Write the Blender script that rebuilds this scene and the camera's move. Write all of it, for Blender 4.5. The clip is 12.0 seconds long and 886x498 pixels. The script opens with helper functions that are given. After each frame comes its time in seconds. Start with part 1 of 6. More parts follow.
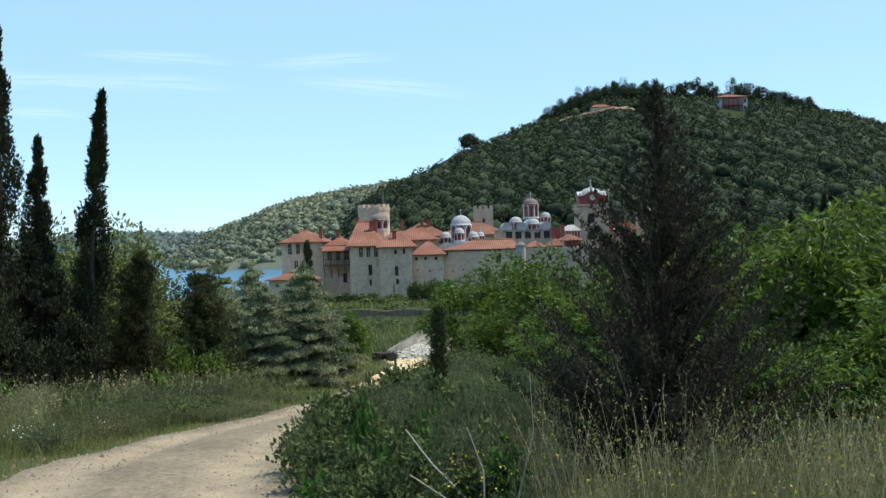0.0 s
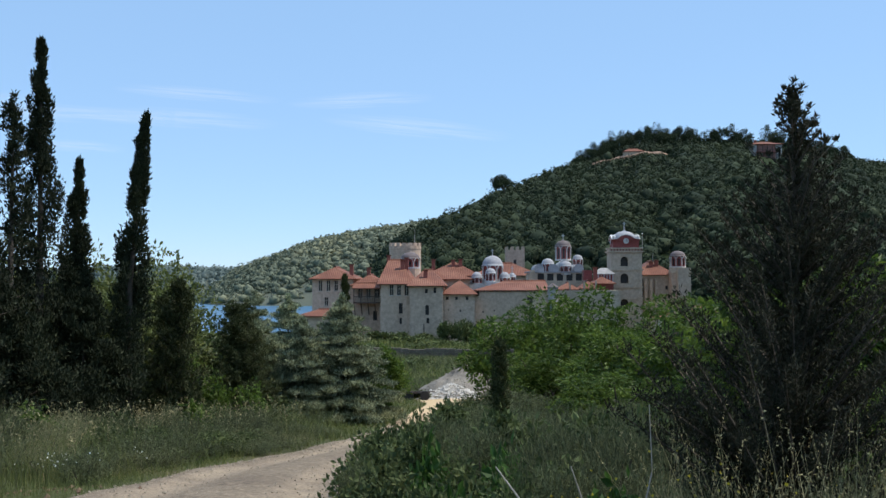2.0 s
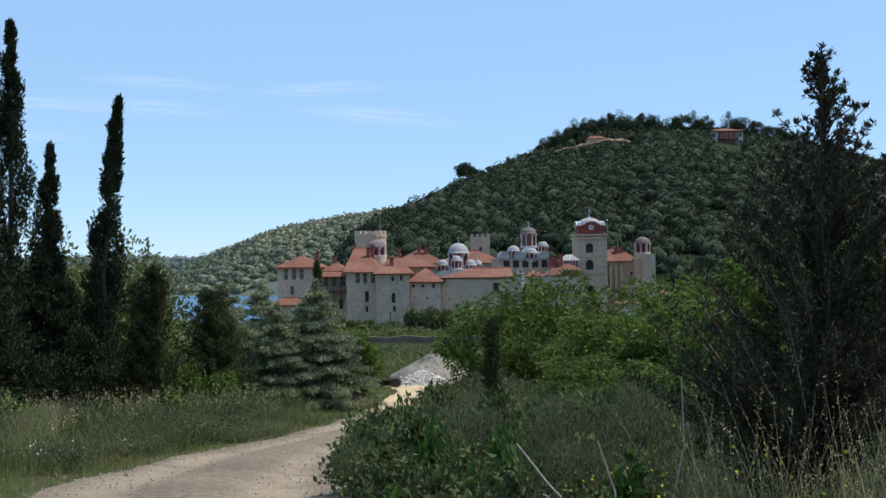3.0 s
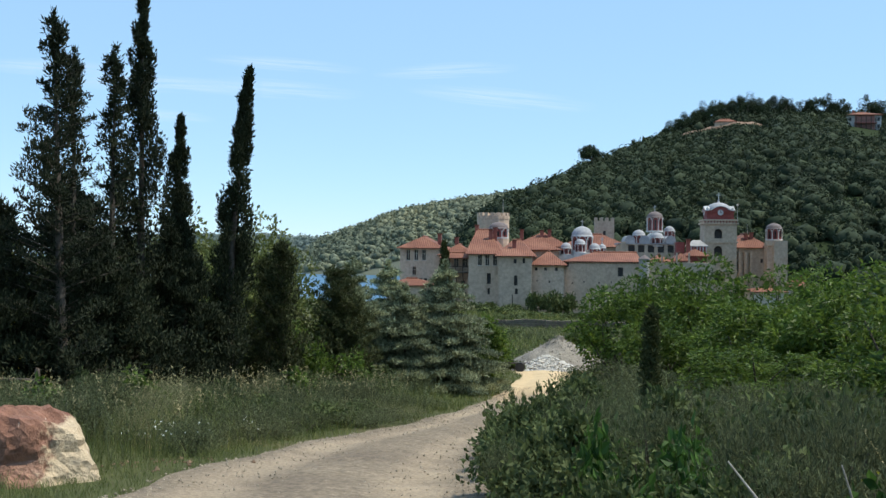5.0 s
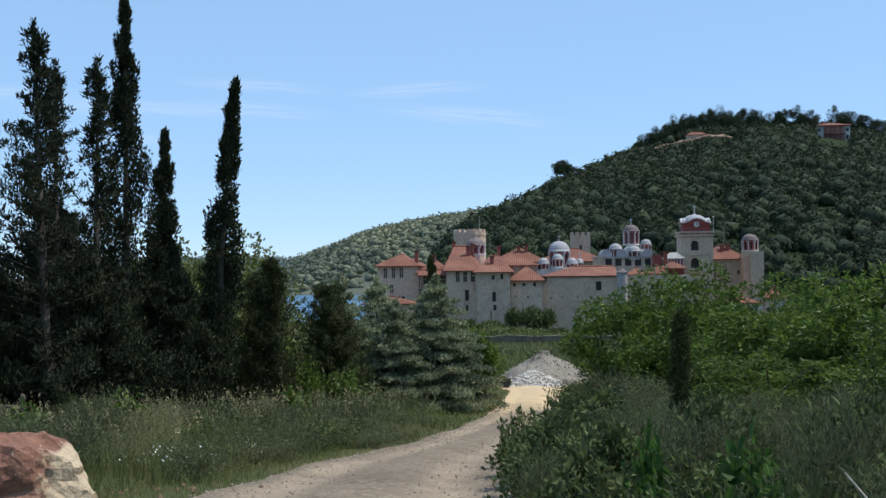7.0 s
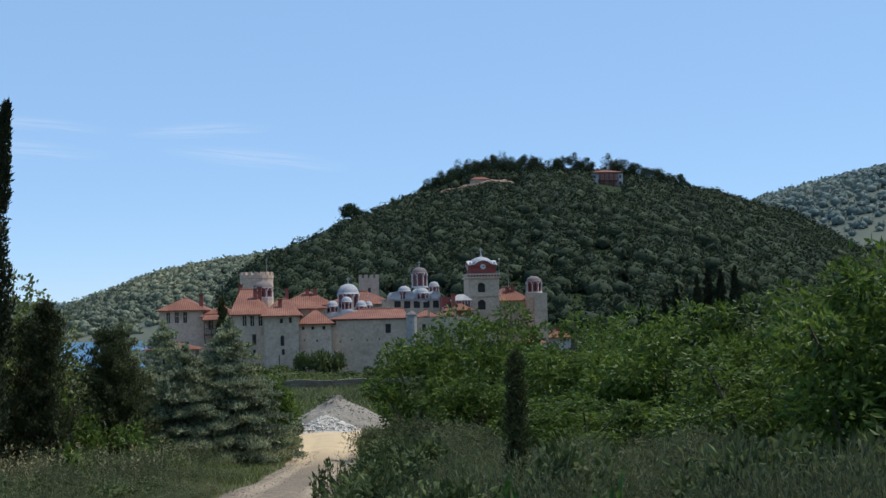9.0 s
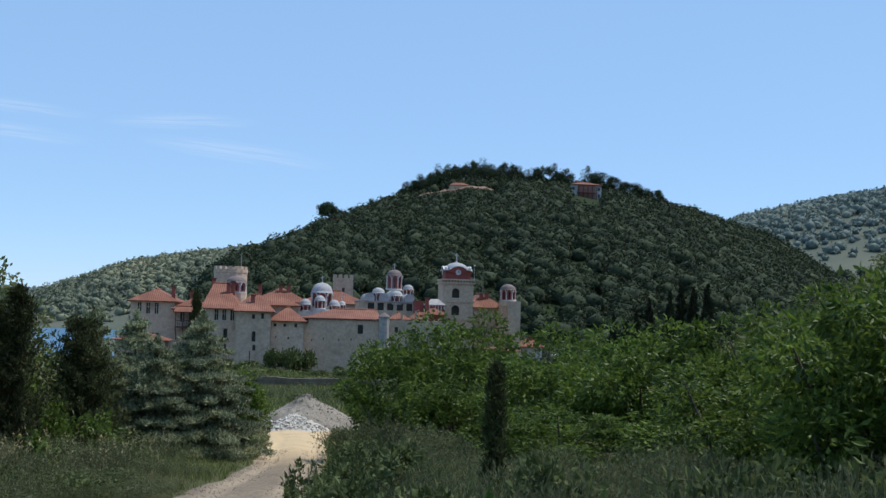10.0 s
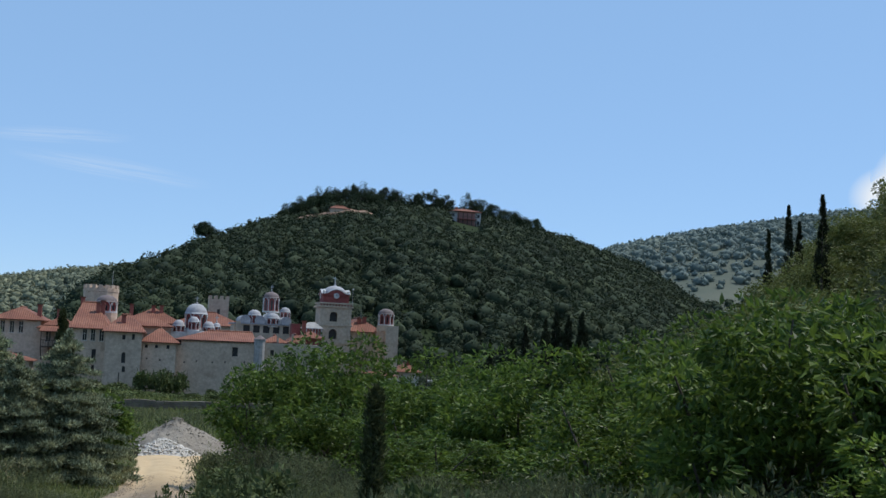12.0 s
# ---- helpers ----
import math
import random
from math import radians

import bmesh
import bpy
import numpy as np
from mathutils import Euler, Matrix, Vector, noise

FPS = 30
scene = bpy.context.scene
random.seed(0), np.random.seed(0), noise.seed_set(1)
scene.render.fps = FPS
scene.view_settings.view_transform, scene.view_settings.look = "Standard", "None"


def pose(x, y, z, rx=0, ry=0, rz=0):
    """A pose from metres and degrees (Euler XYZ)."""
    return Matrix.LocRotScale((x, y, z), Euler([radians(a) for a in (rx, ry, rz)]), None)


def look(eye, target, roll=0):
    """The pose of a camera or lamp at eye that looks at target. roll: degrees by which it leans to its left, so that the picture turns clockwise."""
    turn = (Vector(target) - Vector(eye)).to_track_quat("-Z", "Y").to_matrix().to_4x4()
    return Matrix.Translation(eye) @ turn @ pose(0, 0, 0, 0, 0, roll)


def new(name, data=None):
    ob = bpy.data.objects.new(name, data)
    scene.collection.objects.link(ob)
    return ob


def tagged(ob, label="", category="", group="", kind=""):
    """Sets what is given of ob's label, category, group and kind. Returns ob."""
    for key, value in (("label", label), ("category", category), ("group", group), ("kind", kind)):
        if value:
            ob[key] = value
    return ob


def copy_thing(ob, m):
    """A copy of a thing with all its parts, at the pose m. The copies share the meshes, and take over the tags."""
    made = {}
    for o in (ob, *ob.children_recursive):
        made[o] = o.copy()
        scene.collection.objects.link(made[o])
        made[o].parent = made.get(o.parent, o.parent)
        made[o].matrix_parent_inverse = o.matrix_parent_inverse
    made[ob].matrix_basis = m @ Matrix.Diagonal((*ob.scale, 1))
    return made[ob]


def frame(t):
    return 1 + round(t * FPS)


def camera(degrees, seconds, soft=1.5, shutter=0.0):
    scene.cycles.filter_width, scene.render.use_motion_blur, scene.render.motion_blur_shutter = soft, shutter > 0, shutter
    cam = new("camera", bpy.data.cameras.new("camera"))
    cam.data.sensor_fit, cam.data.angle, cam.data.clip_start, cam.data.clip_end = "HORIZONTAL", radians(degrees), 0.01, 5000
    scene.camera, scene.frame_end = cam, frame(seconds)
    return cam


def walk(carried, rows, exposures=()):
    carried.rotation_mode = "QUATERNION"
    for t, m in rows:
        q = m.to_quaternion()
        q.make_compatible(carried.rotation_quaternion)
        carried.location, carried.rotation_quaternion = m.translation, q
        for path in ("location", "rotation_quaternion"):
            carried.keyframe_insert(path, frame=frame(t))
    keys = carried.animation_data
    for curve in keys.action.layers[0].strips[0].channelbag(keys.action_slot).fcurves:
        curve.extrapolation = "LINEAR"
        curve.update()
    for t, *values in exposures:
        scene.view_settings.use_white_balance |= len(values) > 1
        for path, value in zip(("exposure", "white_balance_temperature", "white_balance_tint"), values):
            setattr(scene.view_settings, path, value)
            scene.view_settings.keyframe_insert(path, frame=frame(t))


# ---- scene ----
cam = camera(43.39, 12.0)
ROWS = [
    (0.0, 0.000, 0.000, 1.900, 0.12, -0.38, -1.56),
    (0.5, -0.119, 0.045, 1.903, 0.35, 1.64, 1.04),
    (1.0, -0.345, 0.318, 1.827, 0.41, 2.62, 0.22),
    (1.5, -0.416, 0.655, 1.727, 0.91, 1.84, -0.50),
    (2.0, -0.533, 0.954, 1.708, 1.53, 1.75, -0.13),
    (2.5, -0.752, 1.059, 1.629, -1.43, 1.61, -0.78),
    (3.0, -0.938, 1.138, 1.605, -0.36, 1.14, -0.59),
    (3.5, -1.037, 1.499, 1.588, 3.98, 0.83, -0.73),
    (5.5, -1.587, 2.756, 1.521, 5.84, 0.20, 0.56),
    (6.0, -1.822, 2.937, 1.441, 4.24, 1.49, 0.27),
    (6.5, -1.947, 3.081, 1.426, 4.50, 0.82, -0.66),
    (8.5, -2.182, 4.178, 1.418, 0.99, 3.35, -1.77),
    (9.0, -2.392, 4.650, 1.376, -6.57, 3.23, -1.23),
    (9.5, -2.490, 4.732, 1.399, -7.33, 3.24, 0.57),
    (10.0, -2.512, 4.761, 1.395, -7.83, 3.45, 1.65),
    (10.5, -2.486, 4.802, 1.411, -8.54, 4.59, 0.56),
    (11.0, -2.503, 4.820, 1.371, -9.29, 5.39, 0.31),
    (11.5, -2.484, 4.823, 1.388, -9.77, 5.50, 1.25),
    (12.0, -2.485, 5.089, 1.377, -14.01, 4.94, 2.53),
]
EXPOSURES = [(0.0, 0.45, 6900, 2), (0.6, 0.25, 6650, 6), (1.5, 0.12, 6500, 10), (3.5, 0.15, 6600, 8), (5.5, 0.32, 6750, 5), (6.5, 0.18, 6550, 9), (8.5, -0.05, 6350, 10), (10.5, 0.0, 6350, 10), (12.0, -0.15, 6300, 10)]
walk(cam, [(t, pose(x, y, z, 0, 0, yaw) @ pose(0, 0, 0, 90 + pitch) @ pose(0, 0, 0, 0, 0, roll)) for t, x, y, z, yaw, pitch, roll in ROWS], EXPOSURES)

# ---------------------------------------------------------------- light
SUN_EL, SUN_AZ = 62.0, 82.0      # azimuth clockwise from +y
world = bpy.data.worlds.new("sky")
scene.world = world
world.use_nodes = True
wn = world.node_tree
sky = wn.nodes.new("ShaderNodeTexSky")
sky.sky_type = "NISHITA"
sky.sun_disc = False
sky.sun_elevation = radians(SUN_EL)
sky.sun_rotation = radians(SUN_AZ)
sky.altitude = 2600.0
sky.air_density, sky.dust_density, sky.ozone_density = 1.0, 0.2, 3.0
wn.nodes["Background"].inputs[1].default_value = 0.15
# summer haze: the sky's blue is mixed with an even pale blue
haze = wn.nodes.new("ShaderNodeMix")
haze.data_type = "RGBA"
haze.inputs["Factor"].default_value = 0.62
haze.inputs["B"].default_value = (2.45, 4.15, 6.5, 1)
wn.links.new(sky.outputs[0], haze.inputs["A"])
wn.links.new(haze.outputs["Result"], wn.nodes["Background"].inputs[0])
sun_data = bpy.data.lights.new("sun", "SUN")
sun_data.energy, sun_data.angle, sun_data.color = 4.2, radians(0.6), (1.0, 0.95, 0.87)
sun = new("sun", sun_data)
_a, _e = radians(SUN_AZ), radians(SUN_EL)
sun.matrix_world = look((0, 0, 200), (-math.sin(_a) * math.cos(_e) * 100, -math.cos(_a) * math.cos(_e) * 100, 200 - math.sin(_e) * 100))

# ---------------------------------------------------------------- materials
RNG = np.random.default_rng(7)


def material(name, rough=0.8):
    m = bpy.data.materials.new(name)
    m.use_nodes = True
    b = m.node_tree.nodes["Principled BSDF"]
    b.inputs["Roughness"].default_value = rough
    return m, m.node_tree, b


def node(nt, kind, **inputs):
    n = nt.nodes.new(kind)
    for k, v in inputs.items():
        n.inputs[k.replace("_", " ")].default_value = v
    return n


def noise_ramp(nt, scale, stops, detail=6.0, coord="Object", rough=0.6):
    """A noise in metres turned into colours."""
    tc = nt.nodes.new("ShaderNodeTexCoord")
    nz = node(nt, "ShaderNodeTexNoise", Scale=scale, Detail=detail, Roughness=rough)
    nt.links.new(tc.outputs[coord], nz.inputs["Vector"])
    rp = nt.nodes.new("ShaderNodeValToRGB")
    els = rp.color_ramp.elements
    while len(els) < len(stops):
        els.new(0.5)
    for e, (p, c) in zip(els, stops):
        e.position, e.color = p, (*c, 1)
    nt.links.new(nz.outputs["Fac"], rp.inputs["Fac"])
    return rp, nz, tc


def mixed(nt, kind, fac, a, b):
    mx = nt.nodes.new("ShaderNodeMix")
    mx.data_type, mx.blend_type = "RGBA", kind
    if isinstance(fac, float):
        mx.inputs["Factor"].default_value = fac
    else:
        nt.links.new(fac, mx.inputs["Factor"])
    for sock, v in ((mx.inputs["A"], a), (mx.inputs["B"], b)):
        if isinstance(v, tuple):
            sock.default_value = (*v, 1)
        else:
            nt.links.new(v, sock)
    return mx.outputs["Result"]


def bump(nt, bsdf, height, strength=0.4, dist=0.02):
    bp = node(nt, "ShaderNodeBump", Strength=strength, Distance=dist)
    nt.links.new(height, bp.inputs["Height"])
    nt.links.new(bp.outputs["Normal"], bsdf.inputs["Normal"])


def surface(name, c1, c2, coarse=0.4, fine=6.0, rough=0.85, relief=0.4, depth=0.03, c3=None, metal=0.0):
    """Two scales of stain and grain between colours."""
    m, nt, b = material(name, rough)
    a, _, _ = noise_ramp(nt, coarse, [(0.3, c1), (0.68, c2)])
    f, nz, _ = noise_ramp(nt, fine, [(0.25, (0.62, 0.62, 0.62)), (0.75, (1.2, 1.2, 1.2))])
    col = mixed(nt, "MULTIPLY", 0.8, a.outputs[0], f.outputs[0])
    if c3:
        s, _, _ = noise_ramp(nt, coarse * 2.7, [(0.55, (0, 0, 0)), (0.7, (1, 1, 1))])
        col = mixed(nt, "MIX", s.outputs[0], col, c3)
    nt.links.new(col, b.inputs["Base Color"])
    b.inputs["Metallic"].default_value = metal
    bump(nt, b, nz.outputs["Fac"], relief, depth)
    return m


def leafy(name, dark, light, sheer=0.3, rough=0.55, patch=0.35):
    """Leaves: hue varies leaf by leaf and tree by tree, with light passing through."""
    m, nt, b = material(name, rough)
    b.inputs["Specular IOR Level"].default_value = 0.25
    gi = nt.nodes.new("ShaderNodeNewGeometry")
    oi = nt.nodes.new("ShaderNodeObjectInfo")
    rp = nt.nodes.new("ShaderNodeValToRGB")
    rp.color_ramp.elements[0].color, rp.color_ramp.elements[1].color = (*dark, 1), (*light, 1)
    nt.links.new(gi.outputs["Random Per Island"], rp.inputs["Fac"])
    pr, _, _ = noise_ramp(nt, patch, [(0.3, (0.62, 0.7, 0.66)), (0.5, (0.95, 1.0, 0.95)), (0.7, (1.38, 1.3, 1.1))], detail=3)
    col = mixed(nt, "MULTIPLY", 0.9, rp.outputs[0], pr.outputs[0])
    hs = nt.nodes.new("ShaderNodeHueSaturation")
    ma = node(nt, "ShaderNodeMapRange")
    ma.inputs["To Min"].default_value, ma.inputs["To Max"].default_value = 0.85, 1.15
    nt.links.new(oi.outputs["Random"], ma.inputs["Value"])
    nt.links.new(ma.outputs[0], hs.inputs["Value"])
    nt.links.new(col, hs.inputs["Color"])
    nt.links.new(hs.outputs[0], b.inputs["Base Color"])
    tr = nt.nodes.new("ShaderNodeBsdfTranslucent")
    nt.links.new(hs.outputs[0], tr.inputs["Color"])
    mx = nt.nodes.new("ShaderNodeMixShader")
    mx.inputs[0].default_value = sheer
    nt.links.new(b.outputs[0], mx.inputs[1])
    nt.links.new(tr.outputs[0], mx.inputs[2])
    nt.links.new(mx.outputs[0], nt.nodes["Material Output"].inputs["Surface"])
    return m


def ground_material():
    """Meadow soil with dry patches, dark undergrowth beneath the far woods."""
    m = surface("meadow_soil", (0.05, 0.062, 0.024), (0.095, 0.095, 0.042), 0.12, 2.5, 0.95, 0.6, 0.05, c3=(0.13, 0.10, 0.06))
    nt = m.node_tree
    b = nt.nodes["Principled BSDF"]
    b.inputs["Specular IOR Level"].default_value = 0.1
    old = b.inputs["Base Color"].links[0].from_socket
    tc = nt.nodes.new("ShaderNodeTexCoord")
    sp = nt.nodes.new("ShaderNodeSeparateXYZ")
    nt.links.new(tc.outputs["Object"], sp.inputs[0])
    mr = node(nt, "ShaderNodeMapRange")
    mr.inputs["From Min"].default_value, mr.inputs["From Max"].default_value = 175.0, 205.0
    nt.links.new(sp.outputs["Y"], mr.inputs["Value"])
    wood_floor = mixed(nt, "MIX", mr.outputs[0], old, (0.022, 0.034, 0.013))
    # past 505 m the soil is paled, haze put into its colour
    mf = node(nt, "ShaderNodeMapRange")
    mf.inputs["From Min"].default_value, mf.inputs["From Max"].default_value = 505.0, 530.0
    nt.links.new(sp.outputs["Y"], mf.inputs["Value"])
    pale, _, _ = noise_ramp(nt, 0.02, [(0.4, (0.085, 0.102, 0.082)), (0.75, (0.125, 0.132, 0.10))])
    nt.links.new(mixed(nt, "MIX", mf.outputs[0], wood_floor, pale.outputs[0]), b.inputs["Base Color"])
    return m


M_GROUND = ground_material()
M_STONE = surface("wall_stone", (0.50, 0.375, 0.275), (0.64, 0.49, 0.37), 0.22, 2.2, 0.9, 0.5, 0.06, c3=(0.38, 0.275, 0.20))
M_STONE_PALE = surface("pale_stone", (0.42, 0.335, 0.25), (0.55, 0.45, 0.345), 0.3, 2.5, 0.9, 0.4, 0.05, c3=(0.36, 0.295, 0.225))
M_STONE_GREY = surface("grey_stone", (0.30, 0.29, 0.28), (0.40, 0.38, 0.36), 0.4, 2.5, 0.9, 0.5, 0.05)
M_PLASTER = surface("white_plaster", (0.50, 0.49, 0.48), (0.64, 0.62, 0.60), 0.3, 3.0, 0.85, 0.2, 0.02)
M_LEAD = surface("lead_sheet", (0.27, 0.27, 0.285), (0.37, 0.37, 0.385), 0.6, 4.0, 0.75, 0.2, 0.02)
M_DOME = surface("dark_dome_sheet", (0.11, 0.085, 0.085), (0.18, 0.145, 0.14), 0.8, 4.0, 0.8, 0.3, 0.02)
M_RED = surface("red_plaster", (0.20, 0.040, 0.035), (0.28, 0.07, 0.06), 0.5, 4.0, 0.8, 0.2, 0.02)
M_DARK = surface("dark_opening", (0.015, 0.014, 0.013), (0.03, 0.027, 0.025), 1.0, 5.0, 0.6, 0.1, 0.01)
M_WOOD = surface("weathered_wood", (0.07, 0.05, 0.038), (0.13, 0.10, 0.08), 0.8, 9.0, 0.85, 0.4, 0.02)
M_TRIM = surface("window_trim", (0.5, 0.45, 0.38), (0.6, 0.55, 0.47), 1.0, 6.0, 0.8, 0.1, 0.01)
M_BRICKRED = surface("chimney_red", (0.25, 0.07, 0.05), (0.33, 0.11, 0.08), 1.0, 8.0, 0.85, 0.3, 0.02)
M_BARK = surface("bark", (0.05, 0.038, 0.028), (0.11, 0.09, 0.07), 3.0, 25.0, 0.95, 0.8, 0.02)
M_TWIG = surface("bleached_wood", (0.30, 0.27, 0.23), (0.42, 0.39, 0.34), 5.0, 40.0, 0.9, 0.4, 0.01)
M_GRAVEL = surface("heap_gravel", (0.18, 0.155, 0.125), (0.29, 0.255, 0.205), 0.6, 9.0, 0.95, 0.9, 0.06)
M_OLDSTONE = surface("field_stone", (0.12, 0.095, 0.07), (0.20, 0.165, 0.125), 1.0, 6.0, 0.95, 0.6, 0.04)
M_ROADSTONE = surface("road_stone", (0.22, 0.18, 0.13), (0.38, 0.32, 0.24), 3.0, 20.0, 0.95, 0.4, 0.01)
M_RUBBLE = surface("pale_rubble", (0.42, 0.39, 0.34), (0.64, 0.60, 0.54), 2.0, 12.0, 0.9, 0.5, 0.03)
M_EARTH = surface("bare_earth", (0.16, 0.095, 0.06), (0.24, 0.155, 0.10), 0.15, 1.5, 0.95, 0.5, 0.05)
M_GLASS, _nt, _b = material("window_glass", 0.12)
_b.inputs["Base Color"].default_value = (0.02, 0.022, 0.025, 1)

M_L_CYP = leafy("cypress_leaf", (0.013, 0.018, 0.008), (0.032, 0.038, 0.016), 0.08, 0.75)
M_L_JUN = leafy("juniper_leaf", (0.026, 0.036, 0.012), (0.088, 0.092, 0.034), 0.2, 0.7)
M_L_DARK = leafy("dark_conifer_leaf", (0.018, 0.019, 0.011), (0.056, 0.053, 0.030), 0.15, 0.8)
M_L_SPR = leafy("blue_spruce_needle", (0.07, 0.084, 0.046), (0.45, 0.47, 0.305), 0.28, 0.75, 0.9)
M_L_WAL = leafy("walnut_leaf", (0.038, 0.070, 0.013), (0.16, 0.22, 0.039), 0.44, 0.5)
M_L_OAK = leafy("oak_leaf", (0.07, 0.088, 0.022), (0.19, 0.20, 0.062), 0.3, 0.6, 0.06)
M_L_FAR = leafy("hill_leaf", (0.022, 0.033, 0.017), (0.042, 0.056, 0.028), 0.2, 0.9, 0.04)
# darker copy for the inner masses: shade within the crowns, put into the colour
M_L_FARCORE = leafy("hill_crown_shade", (0.016, 0.026, 0.015), (0.036, 0.048, 0.025), 0.0, 0.95, 0.05)
M_L_PINE = leafy("pine_leaf", (0.012, 0.024, 0.010), (0.035, 0.055, 0.02), 0.1, 0.7)
# distance haze is put into these two leaf colours: paler and greyer
M_L_RIDGE = leafy("hazed_ridge_leaf", (0.115, 0.13, 0.095), (0.185, 0.195, 0.138), 0.15, 0.9, 0.02)
M_L_HAZY = leafy("hazed_far_leaf", (0.12, 0.15, 0.145), (0.155, 0.185, 0.17), 0.15, 0.9, 0.012)
M_L_BUSH = leafy("bramble_leaf", (0.04, 0.058, 0.020), (0.125, 0.150, 0.058), 0.3, 0.75, 0.8)
M_L_GREY = leafy("wormwood_leaf", (0.058, 0.069, 0.034), (0.18, 0.188, 0.097), 0.32, 0.8)
M_L_BROAD = leafy("dock_leaf", (0.03, 0.070, 0.015), (0.085, 0.16, 0.032), 0.35, 0.5)
M_L_GRASS = leafy("meadow_grass", (0.065, 0.09, 0.024), (0.20, 0.21, 0.075), 0.35, 0.6)
M_L_DRY = leafy("dry_grass", (0.240, 0.204, 0.108), (0.504, 0.420, 0.240), 0.3, 0.7)
M_L_HAY = leafy("hay_leaf", (0.12, 0.12, 0.057), (0.33, 0.30, 0.16), 0.32, 0.75)
M_L_YEL = leafy("yellow_flower", (0.45, 0.36, 0.03), (0.65, 0.52, 0.06), 0.2, 0.6)
M_L_WHITE = leafy("white_flower", (0.6, 0.6, 0.56), (0.75, 0.75, 0.72), 0.2, 0.6)


def tile_material():
    """Clay roof tiles: rows of rounded tiles with lichen and faded patches."""
    m, nt, b = material("clay_tile", 0.85)
    a, _, tc = noise_ramp(nt, 0.35, [(0.25, (0.125, 0.045, 0.027)), (0.5, (0.195, 0.070, 0.040)), (0.75, (0.26, 0.115, 0.070))])
    f, _, _ = noise_ramp(nt, 4.0, [(0.3, (0.6, 0.6, 0.6)), (0.7, (1.2, 1.2, 1.2))])
    col = mixed(nt, "MULTIPLY", 0.9, a.outputs[0], f.outputs[0])
    wv = nt.nodes.new("ShaderNodeTexWave")
    wv.inputs["Scale"].default_value = 1.1
    wv.inputs["Distortion"].default_value = 0.6
    nt.links.new(tc.outputs["Object"], wv.inputs["Vector"])
    nt.links.new(col, b.inputs["Base Color"])
    bump(nt, b, wv.outputs["Fac"], 0.6, 0.06)
    return m


M_TILE = tile_material()


def road_material():
    """Beige dirt with gravel between the wheel tracks, turning lighter and yellower farther down."""
    m, nt, b = material("dirt_road", 0.95)
    a, _, tc = noise_ramp(nt, 0.5, [(0.3, (0.20, 0.155, 0.11)), (0.7, (0.30, 0.24, 0.17))])
    f, nz, _ = noise_ramp(nt, 22.0, [(0.35, (0.55, 0.53, 0.5)), (0.62, (1.12, 1.12, 1.12))], detail=8)
    col = mixed(nt, "MULTIPLY", 0.75, a.outputs[0], f.outputs[0])
    sp = nt.nodes.new("ShaderNodeSeparateXYZ")
    nt.links.new(tc.outputs["Object"], sp.inputs[0])
    mr = node(nt, "ShaderNodeMapRange")
    mr.inputs["From Min"].default_value, mr.inputs["From Max"].default_value = 33.0, 46.0
    nt.links.new(sp.outputs["Y"], mr.inputs["Value"])
    at = nt.nodes.new("ShaderNodeAttribute")
    at.attribute_name = "track"
    gr, _, _ = noise_ramp(nt, 9.0, [(0.35, (0.42, 0.40, 0.37)), (0.65, (1.0, 0.98, 0.95))], detail=8)
    rough_strip = mixed(nt, "MULTIPLY", 0.85, col, gr.outputs[0])
    col = mixed(nt, "MIX", at.outputs["Fac"], rough_strip, mixed(nt, "MULTIPLY", 1.0, col, (1.22, 1.2, 1.16)))
    s, _, _ = noise_ramp(nt, 0.8, [(0.3, (0.42, 0.30, 0.16)), (0.7, (0.54, 0.40, 0.23))])
    col = mixed(nt, "MIX", mr.outputs[0], col, s.outputs[0])
    nt.links.new(col, b.inputs["Base Color"])
    bump(nt, b, nz.outputs["Fac"], 0.6, 0.03)
    return m


M_ROAD = road_material()


def sea_material():
    m, nt, b = material("sea_water", 0.35)
    b.inputs["Base Color"].default_value = (0.03, 0.12, 0.24, 1)
    _, nz, _ = noise_ramp(nt, 0.6, [(0, (0, 0, 0)), (1, (1, 1, 1))])
    a, _, _ = noise_ramp(nt, 0.02, [(0.3, (0.02, 0.08, 0.15)), (0.7, (0.04, 0.13, 0.22))])
    nt.links.new(a.outputs[0], b.inputs["Base Color"])
    bump(nt, b, nz.outputs["Fac"], 0.7, 0.3)
    return m


M_SEA = sea_material()


